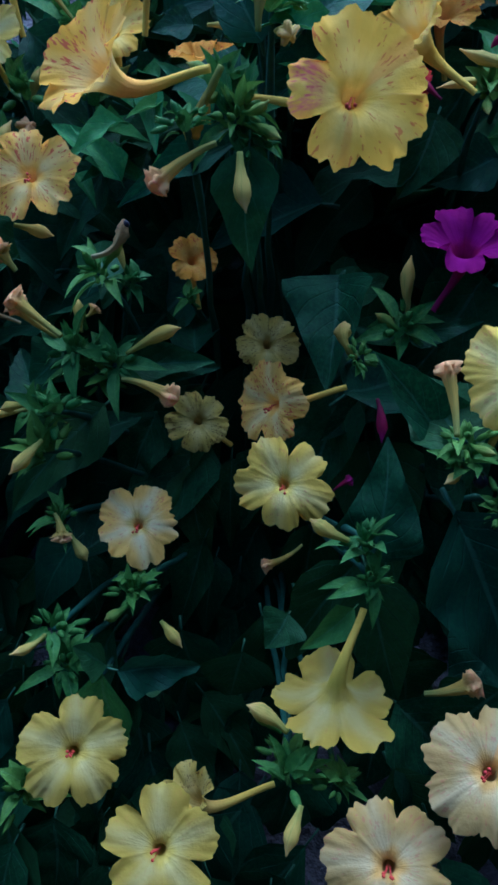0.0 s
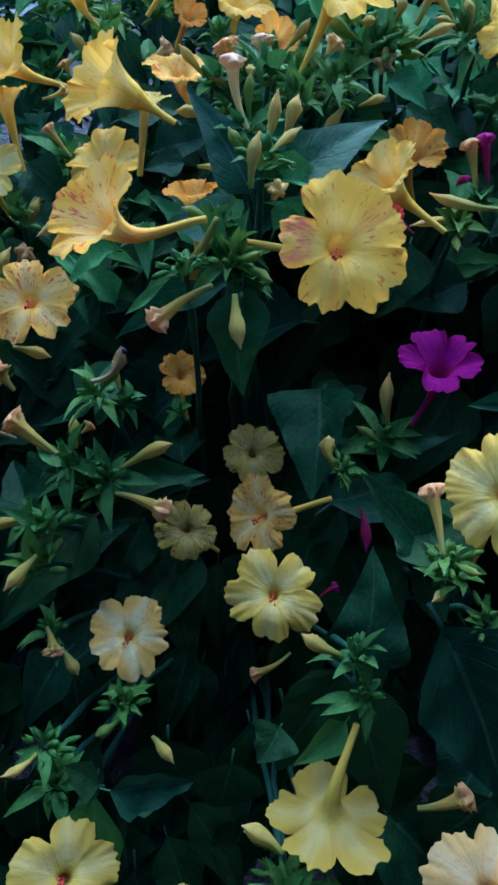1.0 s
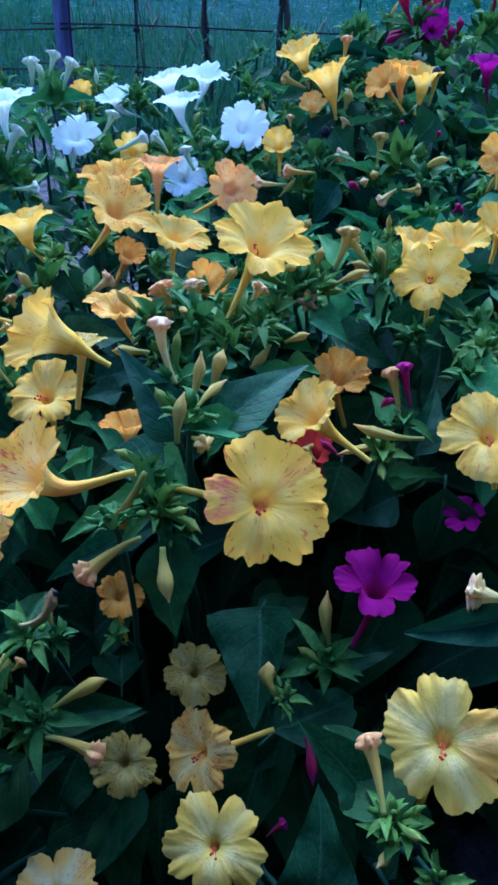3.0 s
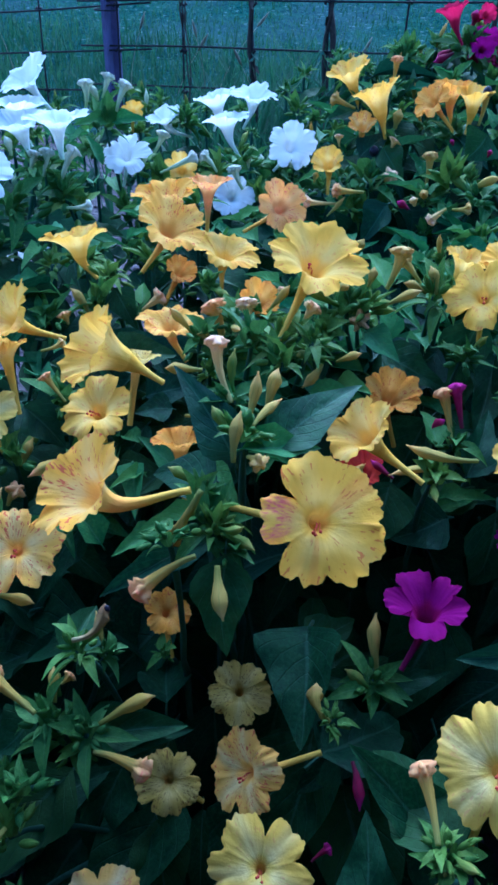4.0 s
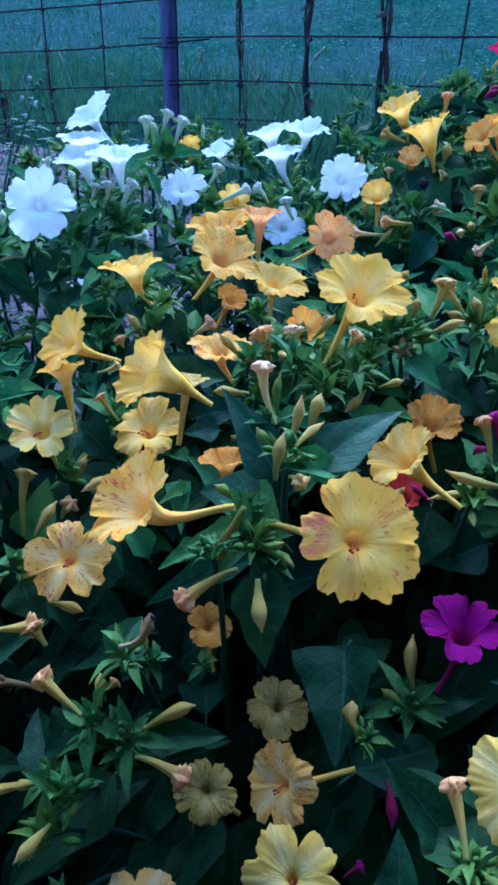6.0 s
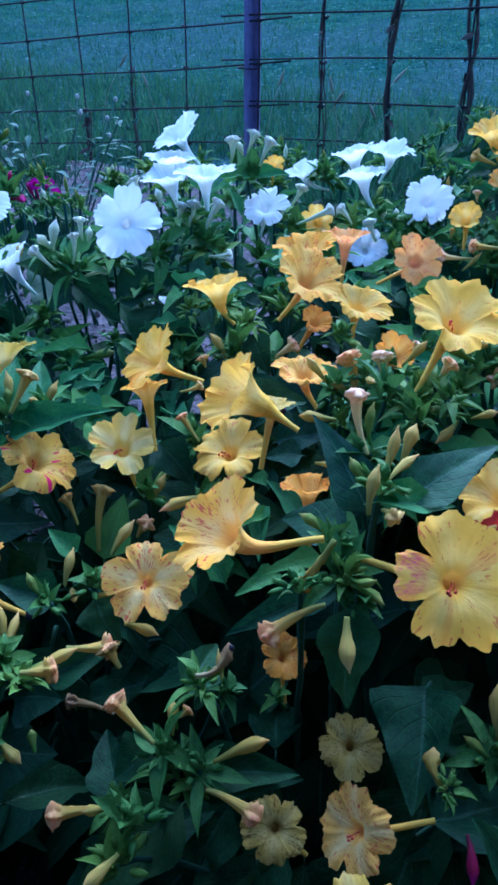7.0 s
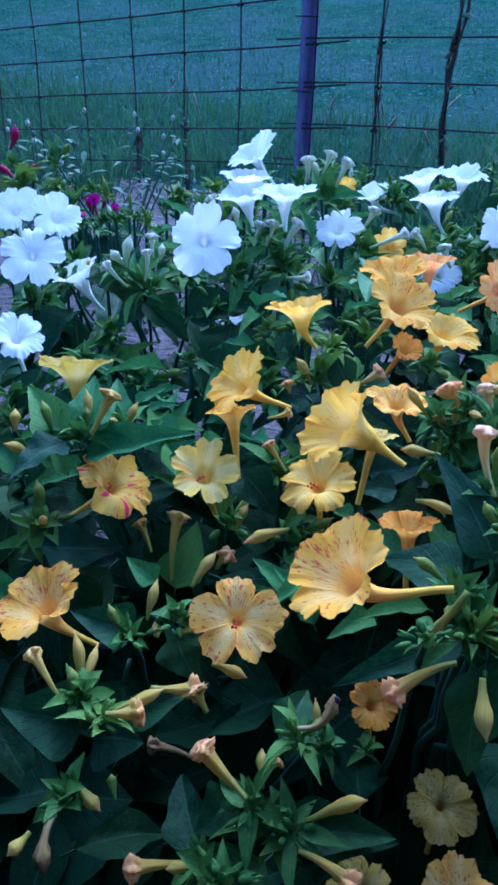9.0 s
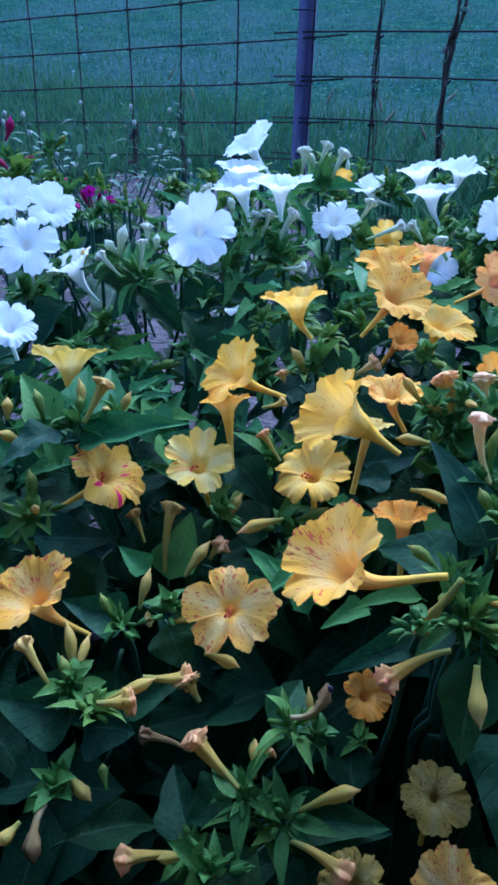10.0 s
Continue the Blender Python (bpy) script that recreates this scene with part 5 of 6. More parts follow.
bud(right, "cream", (0.080, 0.309, 0.352), (0.106, 0.313, 0.352), 0.0051)
bud(right, "magenta", (0.124, 0.367, 0.346), (0.116, 0.364, 0.338), 0.0072)
bud(right, "green", (0.092, 0.396, 0.403), (0.081, 0.396, 0.398), 0.0064)
wilted_flower(front, "peach", (0.069, 0.177, 0.325), (0.072, 0.153, 0.313), 0.0085)
bud(magenta, "tan", (0.079, 0.286, 0.281), (0.078, 0.264, 0.262), 0.0085)
bud(magenta, "green", (0.062, 0.267, 0.261), (0.073, 0.259, 0.257), 0.0067)
wilted_flower(magenta, "pink", (0.122, 0.230, 0.339), (0.137, 0.222, 0.341), 0.0125)
spent_flower(front, "yellow", (0.045, 0.251, 0.271), (0.050, 0.237, 0.261), 0.0069)
bud(front, "yellow", (0.024, 0.148, 0.265), (0.039, 0.140, 0.262), 0.0076)
wilted_flower(front, "peach", (0.006, 0.171, 0.178), (0.027, 0.180, 0.184), 0.0066)
wilted_flower(front, "peach", (-0.086, 0.164, 0.215), (-0.090, 0.176, 0.222), 0.0079)
bud(front, "tan", (-0.075, 0.158, 0.209), (-0.083, 0.168, 0.216), 0.0073)
wilted_flower(left, "peach", (-0.107, 0.249, 0.287), (-0.085, 0.239, 0.271), 0.0100)
bud(left, "green", (-0.079, 0.257, 0.279), (-0.076, 0.248, 0.269), 0.0067)
bud(front, "cream", (-0.104, 0.178, 0.251), (-0.091, 0.193, 0.256), 0.0074)
bud(front, "yellow", (-0.111, 0.207, 0.260), (-0.099, 0.211, 0.259), 0.0060)
bud(front, "cream", (-0.001, 0.089, 0.221), (0.015, 0.079, 0.219), 0.0085)
wilted_flower(front, "peach", (0.093, 0.098, 0.223), (0.071, 0.095, 0.216), 0.0099)
bud(front, "green", (-0.066, 0.134, 0.198), (-0.055, 0.141, 0.199), 0.0067)
bud(front, "yellow", (-0.030, 0.122, 0.195), (-0.040, 0.133, 0.199), 0.0066)
bud(front, "cream", (0.013, 0.036, 0.222), (0.019, 0.052, 0.225), 0.0068)
bud(front, "green", (-0.000, 0.089, 0.213), (0.013, 0.081, 0.211), 0.0058)
wilted_flower(front, "peach", (-0.112, 0.265, 0.304), (-0.105, 0.260, 0.294), 0.0098)
spent_flower(front, "tan", (-0.022, 0.241, 0.370), (-0.009, 0.244, 0.395), 0.0060)
bud(front, "cream", (-0.090, 0.279, 0.298), (-0.106, 0.277, 0.306), 0.0071)
bud(white, "white", (-0.242, 0.610, 0.408), (-0.245, 0.602, 0.384), 0.0103)
bud(white, "white", (-0.257, 0.602, 0.397), (-0.247, 0.602, 0.386), 0.0094)
wilted_flower(white, "white", (-0.230, 0.611, 0.397), (-0.230, 0.603, 0.373), 0.0085)
wilted_flower(white, "white", (-0.236, 0.652, 0.399), (-0.235, 0.647, 0.379), 0.0090)
wilted_flower(white, "white", (-0.262, 0.597, 0.388), (-0.243, 0.597, 0.369), 0.0085)
wilted_flower(white, "white", (-0.204, 0.609, 0.369), (-0.225, 0.601, 0.362), 0.0085)
wilted_flower(white_b, "white", (-0.117, 0.747, 0.452), (-0.117, 0.743, 0.429), 0.0109)
bud(white_b, "white", (-0.113, 0.747, 0.448), (-0.106, 0.745, 0.435), 0.0076)
wilted_flower(white_b, "white", (-0.095, 0.750, 0.457), (-0.102, 0.746, 0.437), 0.0098)
wilted_flower(white_b, "white", (-0.078, 0.731, 0.454), (-0.088, 0.726, 0.430), 0.0106)
wilted_flower(white_b, "white", (-0.108, 0.621, 0.425), (-0.122, 0.612, 0.396), 0.0100)
wilted_flower(white_b, "white", (-0.129, 0.619, 0.425), (-0.133, 0.613, 0.405), 0.0100)
wilted_flower(white, "white", (-0.137, 0.617, 0.423), (-0.142, 0.613, 0.411), 0.0100)
wilted_flower(white_b, "white", (-0.095, 0.592, 0.390), (-0.114, 0.590, 0.389), 0.0079)
wilted_flower(white_b, "white", (-0.019, 0.738, 0.392), (-0.053, 0.735, 0.376), 0.0098)
wilted_flower(white_b, "white", (-0.016, 0.758, 0.388), (-0.001, 0.753, 0.373), 0.0101)
wilted_flower(white_b, "white", (-0.051, 0.783, 0.403), (-0.061, 0.778, 0.383), 0.0115)
wilted_flower(white_b, "white", (0.015, 0.753, 0.380), (0.024, 0.747, 0.359), 0.0112)
wilted_flower(white_b, "white", (0.073, 0.806, 0.373), (0.063, 0.804, 0.358), 0.0121)
wilted_flower(white_b, "white", (-0.033, 0.882, 0.391), (-0.044, 0.882, 0.392), 0.0104)
wilted_flower(white, "white", (-0.261, 0.639, 0.380), (-0.267, 0.633, 0.366), 0.0100)
wilted_flower(white, "white", (-0.183, 0.633, 0.437), (-0.177, 0.632, 0.428), 0.0094)
bud(white, "white", (-0.164, 0.635, 0.429), (-0.160, 0.632, 0.415), 0.0075)
bud(white, "white", (-0.223, 0.634, 0.396), (-0.224, 0.630, 0.383), 0.0078)
bud(white, "cream", (-0.284, 0.631, 0.380), (-0.285, 0.627, 0.369), 0.0080)
bud(white_b, "white", (-0.069, 0.760, 0.392), (-0.070, 0.756, 0.377), 0.0079)
bud(white_b, "white", (0.033, 0.813, 0.376), (0.032, 0.809, 0.362), 0.0073)
bud(white_b, "white", (0.044, 0.811, 0.376), (0.043, 0.808, 0.362), 0.0073)
wilted_flower(white, "white", (-0.313, 0.511, 0.296), (-0.311, 0.502, 0.279), 0.0064)
wilted_flower(far, "peach", (0.159, 0.759, 0.475), (0.157, 0.756, 0.451), 0.0092)
wilted_flower(far, "yellow", (0.180, 0.680, 0.413), (0.178, 0.672, 0.384), 0.0106)
wilted_flower(far, "pink", (0.151, 0.682, 0.393), (0.147, 0.691, 0.385), 0.0117)
wilted_flower(far, "peach", (0.094, 0.649, 0.388), (0.120, 0.645, 0.388), 0.0100)
wilted_flower(far, "pink", (0.071, 0.650, 0.378), (0.098, 0.646, 0.378), 0.0090)
bud(far, "cream", (0.105, 0.646, 0.384), (0.091, 0.644, 0.368), 0.0050)
wilted_flower(far, "pink", (0.167, 0.608, 0.375), (0.180, 0.608, 0.387), 0.0087)
wilted_flower(far, "cream", (0.198, 0.602, 0.389), (0.184, 0.607, 0.387), 0.0078)
bud(far, "yellow", (0.224, 0.621, 0.408), (0.203, 0.625, 0.397), 0.0090)
wilted_flower(far, "cream", (0.104, 0.764, 0.439), (0.126, 0.758, 0.431), 0.0104)
bud(far, "tan", (0.157, 0.712, 0.440), (0.154, 0.710, 0.424), 0.0109)
wilted_flower(far, "pink", (0.156, 0.708, 0.416), (0.153, 0.707, 0.409), 0.0098)
bud(far, "tan", (0.084, 0.674, 0.396), (0.082, 0.672, 0.387), 0.0062)
bud(far, "pink", (0.159, 0.636, 0.388), (0.161, 0.633, 0.381), 0.0090)
wilted_flower(far, "cream", (0.237, 0.734, 0.453), (0.234, 0.730, 0.424), 0.0104)
wilted_flower(far, "pink", (0.113, 0.756, 0.409), (0.114, 0.753, 0.398), 0.0069)
bud(magenta, "magenta", (0.064, 0.211, 0.229), (0.062, 0.229, 0.241), 0.0063)
wilted_flower(magenta, "magenta", (0.053, 0.209, 0.201), (0.043, 0.204, 0.197), 0.0049)
bud(magenta, "magenta", (0.076, 0.331, 0.345), (0.087, 0.323, 0.339), 0.0047)
wilted_flower(magenta, "pink", (0.039, 0.453, 0.386), (0.036, 0.450, 0.378), 0.0057)
bud(right, "magenta", (0.032, 0.284, 0.372), (0.044, 0.303, 0.350), 0.0035)
wilted_flower(right, "cream", (0.064, 0.314, 0.353), (0.070, 0.309, 0.348), 0.0073)
seed(back, (-0.038, 0.367, 0.380), 0.0046)
seed(front, (0.036, 0.123, 0.228), 0.0055)
seed(right, (0.084, 0.393, 0.350), 0.0040)
seed(far, (0.141, 0.724, 0.402), 0.0089)
seed(far, (0.236, 0.729, 0.453), 0.0080)
seed(white_b, (-0.095, 0.745, 0.377), 0.0078)
seed(left, (-0.174, 0.314, 0.267), 0.0070)
seed(left, (-0.049, 0.245, 0.331), 0.0031)
seed(right, (0.111, 0.329, 0.341), 0.0061)
seed(right, (0.089, 0.156, 0.280), 0.0061)
floret(front, (-0.053, 0.108, 0.203), 0.0024)
floret(front, (-0.049, 0.109, 0.203), 0.0021)
floret(front, (-0.051, 0.106, 0.202), 0.0016)
floret(front, (-0.069, 0.095, 0.197), 0.0027)
floret(front, (-0.066, 0.094, 0.196), 0.0027)
floret(front, (-0.068, 0.092, 0.196), 0.0022)
floret(front, (-0.064, 0.114, 0.207), 0.0016)
bud(scarlet, "magenta", (0.238, 0.923, 0.450), (0.254, 0.920, 0.461), 0.0114)
bud(scarlet, "magenta", (0.276, 0.928, 0.499), (0.274, 0.927, 0.485), 0.0130)
bud(front, "green", (-0.024, 0.285, 0.375), (-0.011, 0.278, 0.369), 0.0061)
bud(scarlet, "magenta", (0.235, 0.917, 0.449), (0.254, 0.913, 0.459), 0.0100)
wilted_flower(scarlet, "magenta", (0.270, 0.909, 0.460), (0.280, 0.905, 0.451), 0.0114)
wilted_flower(scarlet, "magenta", (0.293, 0.900, 0.450), (0.295, 0.901, 0.460), 0.0128)
bud(scarlet, "magenta", (0.301, 0.900, 0.470), (0.301, 0.898, 0.452), 0.0114)
bud(scarlet, "magenta", (0.308, 0.899, 0.478), (0.307, 0.897, 0.461), 0.0100)
bud(far, "magenta", (0.225, 0.661, 0.420), (0.223, 0.660, 0.414), 0.0053)
bud(far, "magenta", (0.199, 0.690, 0.421), (0.202, 0.689, 0.416), 0.0049)
wilted_flower(far, "magenta", (0.212, 0.548, 0.395), (0.206, 0.549, 0.388), 0.0064)
bud(far, "magenta", (0.145, 0.631, 0.385), (0.155, 0.627, 0.380), 0.0080)

# large leaves
broad_leaf(front, (0.021, 0.276, 0.394), (0.062, 0.306, 0.414), 0.025, (-0.04, -0.82, 0.57))
broad_leaf(front, (0.003, 0.273, 0.391), (-0.018, 0.290, 0.424), 0.024, (0.35, -0.85, 0.30))
broad_leaf(front, (-0.005, 0.288, 0.366), (-0.039, 0.311, 0.359), 0.027, (0.12, -0.85, 0.51))
broad_leaf(front, (-0.006, 0.254, 0.361), (-0.052, 0.241, 0.343), 0.017, (0.12, -0.85, 0.51))
broad_leaf(front, (0.046, 0.292, 0.259), (0.035, 0.237, 0.241), 0.047, (-0.35, -1.0, -0.10), BLADES[3])
broad_leaf(front, (0.048, 0.299, 0.245), (0.081, 0.320, 0.244), 0.026, (-0.04, -0.82, 0.57))
broad_leaf(right, (0.145, 0.321, 0.315), (0.142, 0.315, 0.261), 0.037, (-0.04, -0.82, 0.57))
broad_leaf(right, (0.142, 0.223, 0.330), (0.098, 0.230, 0.314), 0.019, (-0.10, -0.81, 0.57))
broad_leaf(right, (0.089, 0.170, 0.259), (0.049, 0.185, 0.320), 0.039, (-0.04, -0.67, 0.74))
broad_leaf(front, (0.057, 0.160, 0.210), (0.060, 0.193, 0.253), 0.042, (-0.04, -0.67, 0.74))
broad_leaf(right, (0.078, 0.138, 0.279), (0.107, 0.099, 0.217), 0.053, (-0.04, -0.67, 0.74))
broad_leaf(front, (0.052, 0.141, 0.223), (0.074, 0.093, 0.158), 0.037, (-0.04, -0.67, 0.74))
broad_leaf(front, (0.048, 0.156, 0.207), (0.014, 0.123, 0.142), 0.036, (-0.04, -0.67, 0.74))
broad_leaf(front, (0.042, 0.124, 0.231), (0.021, 0.110, 0.223), 0.015, (-0.04, -0.67, 0.74), SMALL[1])
broad_leaf(front, (-0.061, 0.109, 0.210), (-0.077, 0.117, 0.208), 0.019, (-0.45, -0.80, 0.40), BLADES[0])
broad_leaf(front, (-0.053, 0.106, 0.211), (-0.021, 0.113, 0.196), 0.020, (0.20, -0.92, 0.32), BLADES[4])
broad_leaf(front, (-0.063, 0.106, 0.203), (-0.058, 0.085, 0.145), 0.031, (-0.04, -0.67, 0.74), SMALL[0])
broad_leaf(left, (-0.201, 0.389, 0.339), (-0.142, 0.397, 0.361), 0.025, (0.12, -0.85, 0.51), SMALL[1])
broad_leaf(left, (-0.208, 0.393, 0.350), (-0.212, 0.429, 0.375), 0.027, (0.12, -0.85, 0.51), SMALL[2])
broad_leaf(left, (-0.218, 0.388, 0.350), (-0.248, 0.411, 0.372), 0.027, (0.12, -0.85, 0.51), SMALL[3])
broad_leaf(left, (-0.193, 0.408, 0.344), (-0.205, 0.450, 0.365), 0.022, (0.12, -0.85, 0.51), SMALL[0])
broad_leaf(left, (-0.190, 0.408, 0.343), (-0.181, 0.441, 0.353), 0.014, (0.12, -0.85, 0.51), SMALL[1])
broad_leaf(left, (-0.214, 0.379, 0.352), (-0.230, 0.346, 0.354), 0.023, (0.12, -0.85, 0.51))
broad_leaf(left, (-0.218, 0.352, 0.299), (-0.177, 0.368, 0.297), 0.032, (0.12, -0.85, 0.51))
broad_leaf(left, (-0.236, 0.381, 0.295), (-0.214, 0.421, 0.282), 0.029, (0.12, -0.85, 0.51))
broad_leaf(left, (-0.148, 0.330, 0.304), (-0.164, 0.334, 0.315), 0.015, (0.12, -0.85, 0.51), SMALL[1])
broad_leaf(left, (-0.151, 0.382, 0.256), (-0.145, 0.409, 0.287), 0.032, (0.12, -0.85, 0.51), SMALL[2])
broad_leaf(left, (-0.155, 0.251, 0.276), (-0.132, 0.249, 0.280), 0.028, (0.12, -0.85, 0.51))
broad_leaf(left, (-0.162, 0.236, 0.256), (-0.135, 0.240, 0.250), 0.037, (0.12, -0.85, 0.51))
broad_leaf(left, (-0.166, 0.261, 0.275), (-0.202, 0.253, 0.285), 0.037, (0.12, -0.85, 0.51))
broad_leaf(left, (-0.105, 0.236, 0.229), (-0.121, 0.272, 0.231), 0.024, (0.12, -0.85, 0.51))
broad_leaf(left, (-0.063, 0.239, 0.251), (-0.014, 0.239, 0.253), 0.028, (0.12, -0.85, 0.51))
broad_leaf(front, (-0.069, 0.250, 0.295), (-0.060, 0.282, 0.296), 0.022, (0.12, -0.85, 0.51))
broad_leaf(left, (-0.131, 0.307, 0.289), (-0.115, 0.294, 0.273), 0.027, (0.12, -0.85, 0.51))
broad_leaf(left, (-0.153, 0.303, 0.293), (-0.184, 0.301, 0.304), 0.024, (0.12, -0.85, 0.51))
broad_leaf(left, (-0.147, 0.267, 0.272), (-0.112, 0.288, 0.281), 0.017, (0.12, -0.85, 0.51))
broad_leaf(right, (0.080, 0.391, 0.387), (0.095, 0.373, 0.381), 0.019, (-0.04, -0.82, 0.57), SMALL[0])
broad_leaf(right, (0.099, 0.418, 0.359), (0.137, 0.401, 0.349), 0.028, (-0.04, -0.82, 0.57))
broad_leaf(right, (0.117, 0.352, 0.339), (0.114, 0.382, 0.346), 0.014, (-0.04, -0.82, 0.57), SMALL[2])
broad_leaf(right, (0.132, 0.339, 0.330), (0.150, 0.372, 0.351), 0.022, (-0.04, -0.82, 0.57))
broad_leaf(right, (0.092, 0.344, 0.317), (0.076, 0.322, 0.287), 0.032, (-0.04, -0.82, 0.57))
broad_leaf(right, (0.123, 0.334, 0.302), (0.093, 0.333, 0.290), 0.029, (-0.04, -0.82, 0.57))
broad_leaf(front, (0.009, 0.267, 0.398), (0.044, 0.283, 0.390), 0.016, (-0.04, -0.82, 0.57), SMALL[2])
broad_leaf(front, (-0.000, 0.232, 0.370), (0.000, 0.215, 0.327), 0.024, (-0.04, -0.82, 0.57))
broad_leaf(left, (-0.061, 0.261, 0.280), (-0.072, 0.265, 0.286), 0.023, (-0.04, -0.82, 0.57))
broad_leaf(left, (-0.061, 0.236, 0.255), (-0.016, 0.241, 0.254), 0.020, (-0.04, -0.82, 0.57))
broad_leaf(left, (-0.090, 0.242, 0.260), (-0.103, 0.228, 0.255), 0.027, (-0.04, -0.82, 0.57))
broad_leaf(right, (0.083, 0.162, 0.291), (0.063, 0.213, 0.280), 0.036, (-0.10, -0.81, 0.57))
broad_leaf(back, (-0.061, 0.415, 0.353), (-0.025, 0.437, 0.352), 0.029, (0.12, -0.85, 0.51))
broad_leaf(back, (-0.040, 0.389, 0.348), (-0.008, 0.392, 0.358), 0.022, (0.12, -0.85, 0.51))
broad_leaf(back, (-0.066, 0.471, 0.375), (-0.051, 0.460, 0.353), 0.021, (0.12, -0.85, 0.51))
broad_leaf(back, (-0.028, 0.376, 0.347), (-0.048, 0.375, 0.345), 0.018, (0.12, -0.85, 0.51))
broad_leaf(back, (-0.113, 0.398, 0.333), (-0.091, 0.387, 0.312), 0.026, (0.12, -0.85, 0.51))
broad_leaf(white, (-0.192, 0.604, 0.346), (-0.143, 0.618, 0.357), 0.038, (0.12, -0.85, 0.51))
broad_leaf(white, (-0.234, 0.616, 0.350), (-0.195, 0.614, 0.319), 0.034, (0.12, -0.85, 0.51))
broad_leaf(white, (-0.241, 0.617, 0.359), (-0.282, 0.607, 0.373), 0.029, (0.12, -0.85, 0.51))
broad_leaf(white, (-0.238, 0.615, 0.350), (-0.259, 0.601, 0.333), 0.029, (0.12, -0.85, 0.51))
broad_leaf(white_b, (-0.097, 0.734, 0.419), (-0.128, 0.729, 0.420), 0.018, (0.12, -0.85, 0.51), SMALL[0])
broad_leaf(white_b, (-0.092, 0.734, 0.420), (-0.061, 0.734, 0.424), 0.017, (0.12, -0.85, 0.51), SMALL[1])
broad_leaf(white, (-0.372, 0.956, 0.319), (-0.328, 0.968, 0.312), 0.023, (0.12, -0.85, 0.51))
broad_leaf(far, (0.138, 0.638, 0.379), (0.117, 0.633, 0.351), 0.030, (-0.04, -0.82, 0.57))
broad_leaf(far, (0.229, 0.688, 0.424), (0.213, 0.689, 0.404), 0.038, (-0.04, -0.82, 0.57))
broad_leaf(far, (0.131, 0.729, 0.397), (0.154, 0.730, 0.422), 0.028, (-0.04, -0.82, 0.57))
broad_leaf(far, (0.171, 0.896, 0.438), (0.240, 0.880, 0.445), 0.014, (-0.04, -0.82, 0.57))
broad_leaf(front, (0.017, 0.132, 0.207), (0.007, 0.119, 0.202), 0.023, (-0.00, -0.59, 0.81))
broad_leaf(front, (-0.048, 0.108, 0.190), (-0.028, 0.115, 0.191), 0.016, (-0.00, -0.59, 0.81))
broad_leaf(magenta, (0.082, 0.272, 0.243), (0.119, 0.270, 0.254), 0.019, (-0.04, -0.82, 0.57))
broad_leaf(magenta, (0.074, 0.273, 0.242), (0.050, 0.280, 0.243), 0.016, (-0.04, -0.82, 0.57))
broad_leaf(scarlet, (0.268, 0.926, 0.456), (0.234, 0.934, 0.445), 0.029, (-0.04, -0.82, 0.57))
broad_leaf(scarlet, (0.277, 0.926, 0.475), (0.295, 0.920, 0.482), 0.026, (-0.04, -0.82, 0.57))
broad_leaf(scarlet, (0.317, 0.914, 0.441), (0.347, 0.901, 0.433), 0.032, (-0.10, -0.81, 0.57))
broad_leaf(scarlet, (0.322, 0.935, 0.450), (0.289, 0.946, 0.453), 0.029, (-0.10, -0.81, 0.57))
broad_leaf(far, (0.218, 0.732, 0.412), (0.240, 0.701, 0.402), 0.040, (-0.04, -0.82, 0.57))
broad_leaf(far, (0.147, 0.708, 0.407), (0.168, 0.697, 0.386), 0.033, (-0.04, -0.82, 0.57))
broad_leaf(far, (0.130, 0.778, 0.426), (0.104, 0.780, 0.417), 0.021, (-0.04, -0.82, 0.57))
broad_leaf(right, (0.120, 0.114, 0.155), (0.090, 0.094, 0.110), 0.046, (-0.04, -0.67, 0.74))
broad_leaf(front, (0.079, 0.117, 0.123), (0.112, 0.086, 0.092), 0.050, (-0.04, -0.67, 0.74))
broad_leaf(right, (0.099, 0.081, 0.130), (0.133, 0.109, 0.147), 0.039, (-0.04, -0.67, 0.74))
broad_leaf(front, (-0.004, 0.140, 0.135), (-0.012, 0.121, 0.086), 0.042, (-0.04, -1.0, 0.0))
broad_leaf(front, (-0.038, 0.159, 0.118), (-0.028, 0.137, 0.066), 0.050, (-0.2, -1.0, 0.0))
broad_leaf(front, (0.008, 0.167, 0.118), (0.018, 0.145, 0.068), 0.050, (0.2, -1.0, 0.0))
broad_leaf(front, (0.031, 0.133, 0.105), (0.020, 0.112, 0.062), 0.048, (-0.04, -1.0, 0.0))
broad_leaf(front, (0.084, 0.139, 0.120), (0.098, 0.119, 0.072), 0.050, (0.1, -1.0, 0.0))
broad_leaf(right, (0.130, 0.146, 0.135), (0.106, 0.117, 0.119), 0.048, (-0.04, -0.67, 0.74))
broad_leaf(front, (0.024, 0.098, 0.070), (0.014, 0.066, 0.030), 0.050, (-0.04, -0.9, 0.2))
broad_leaf(front, (0.050, 0.098, 0.066), (0.044, 0.070, 0.026), 0.048, (0.1, -0.9, 0.2))
broad_leaf(right, (0.074, 0.128, 0.066), (0.070, 0.096, 0.028), 0.050, (0.05, -0.9, 0.2))
broad_leaf(front, (-0.108, 0.072, 0.062), (-0.112, 0.042, 0.024), 0.050, (-0.1, -0.9, 0.2))

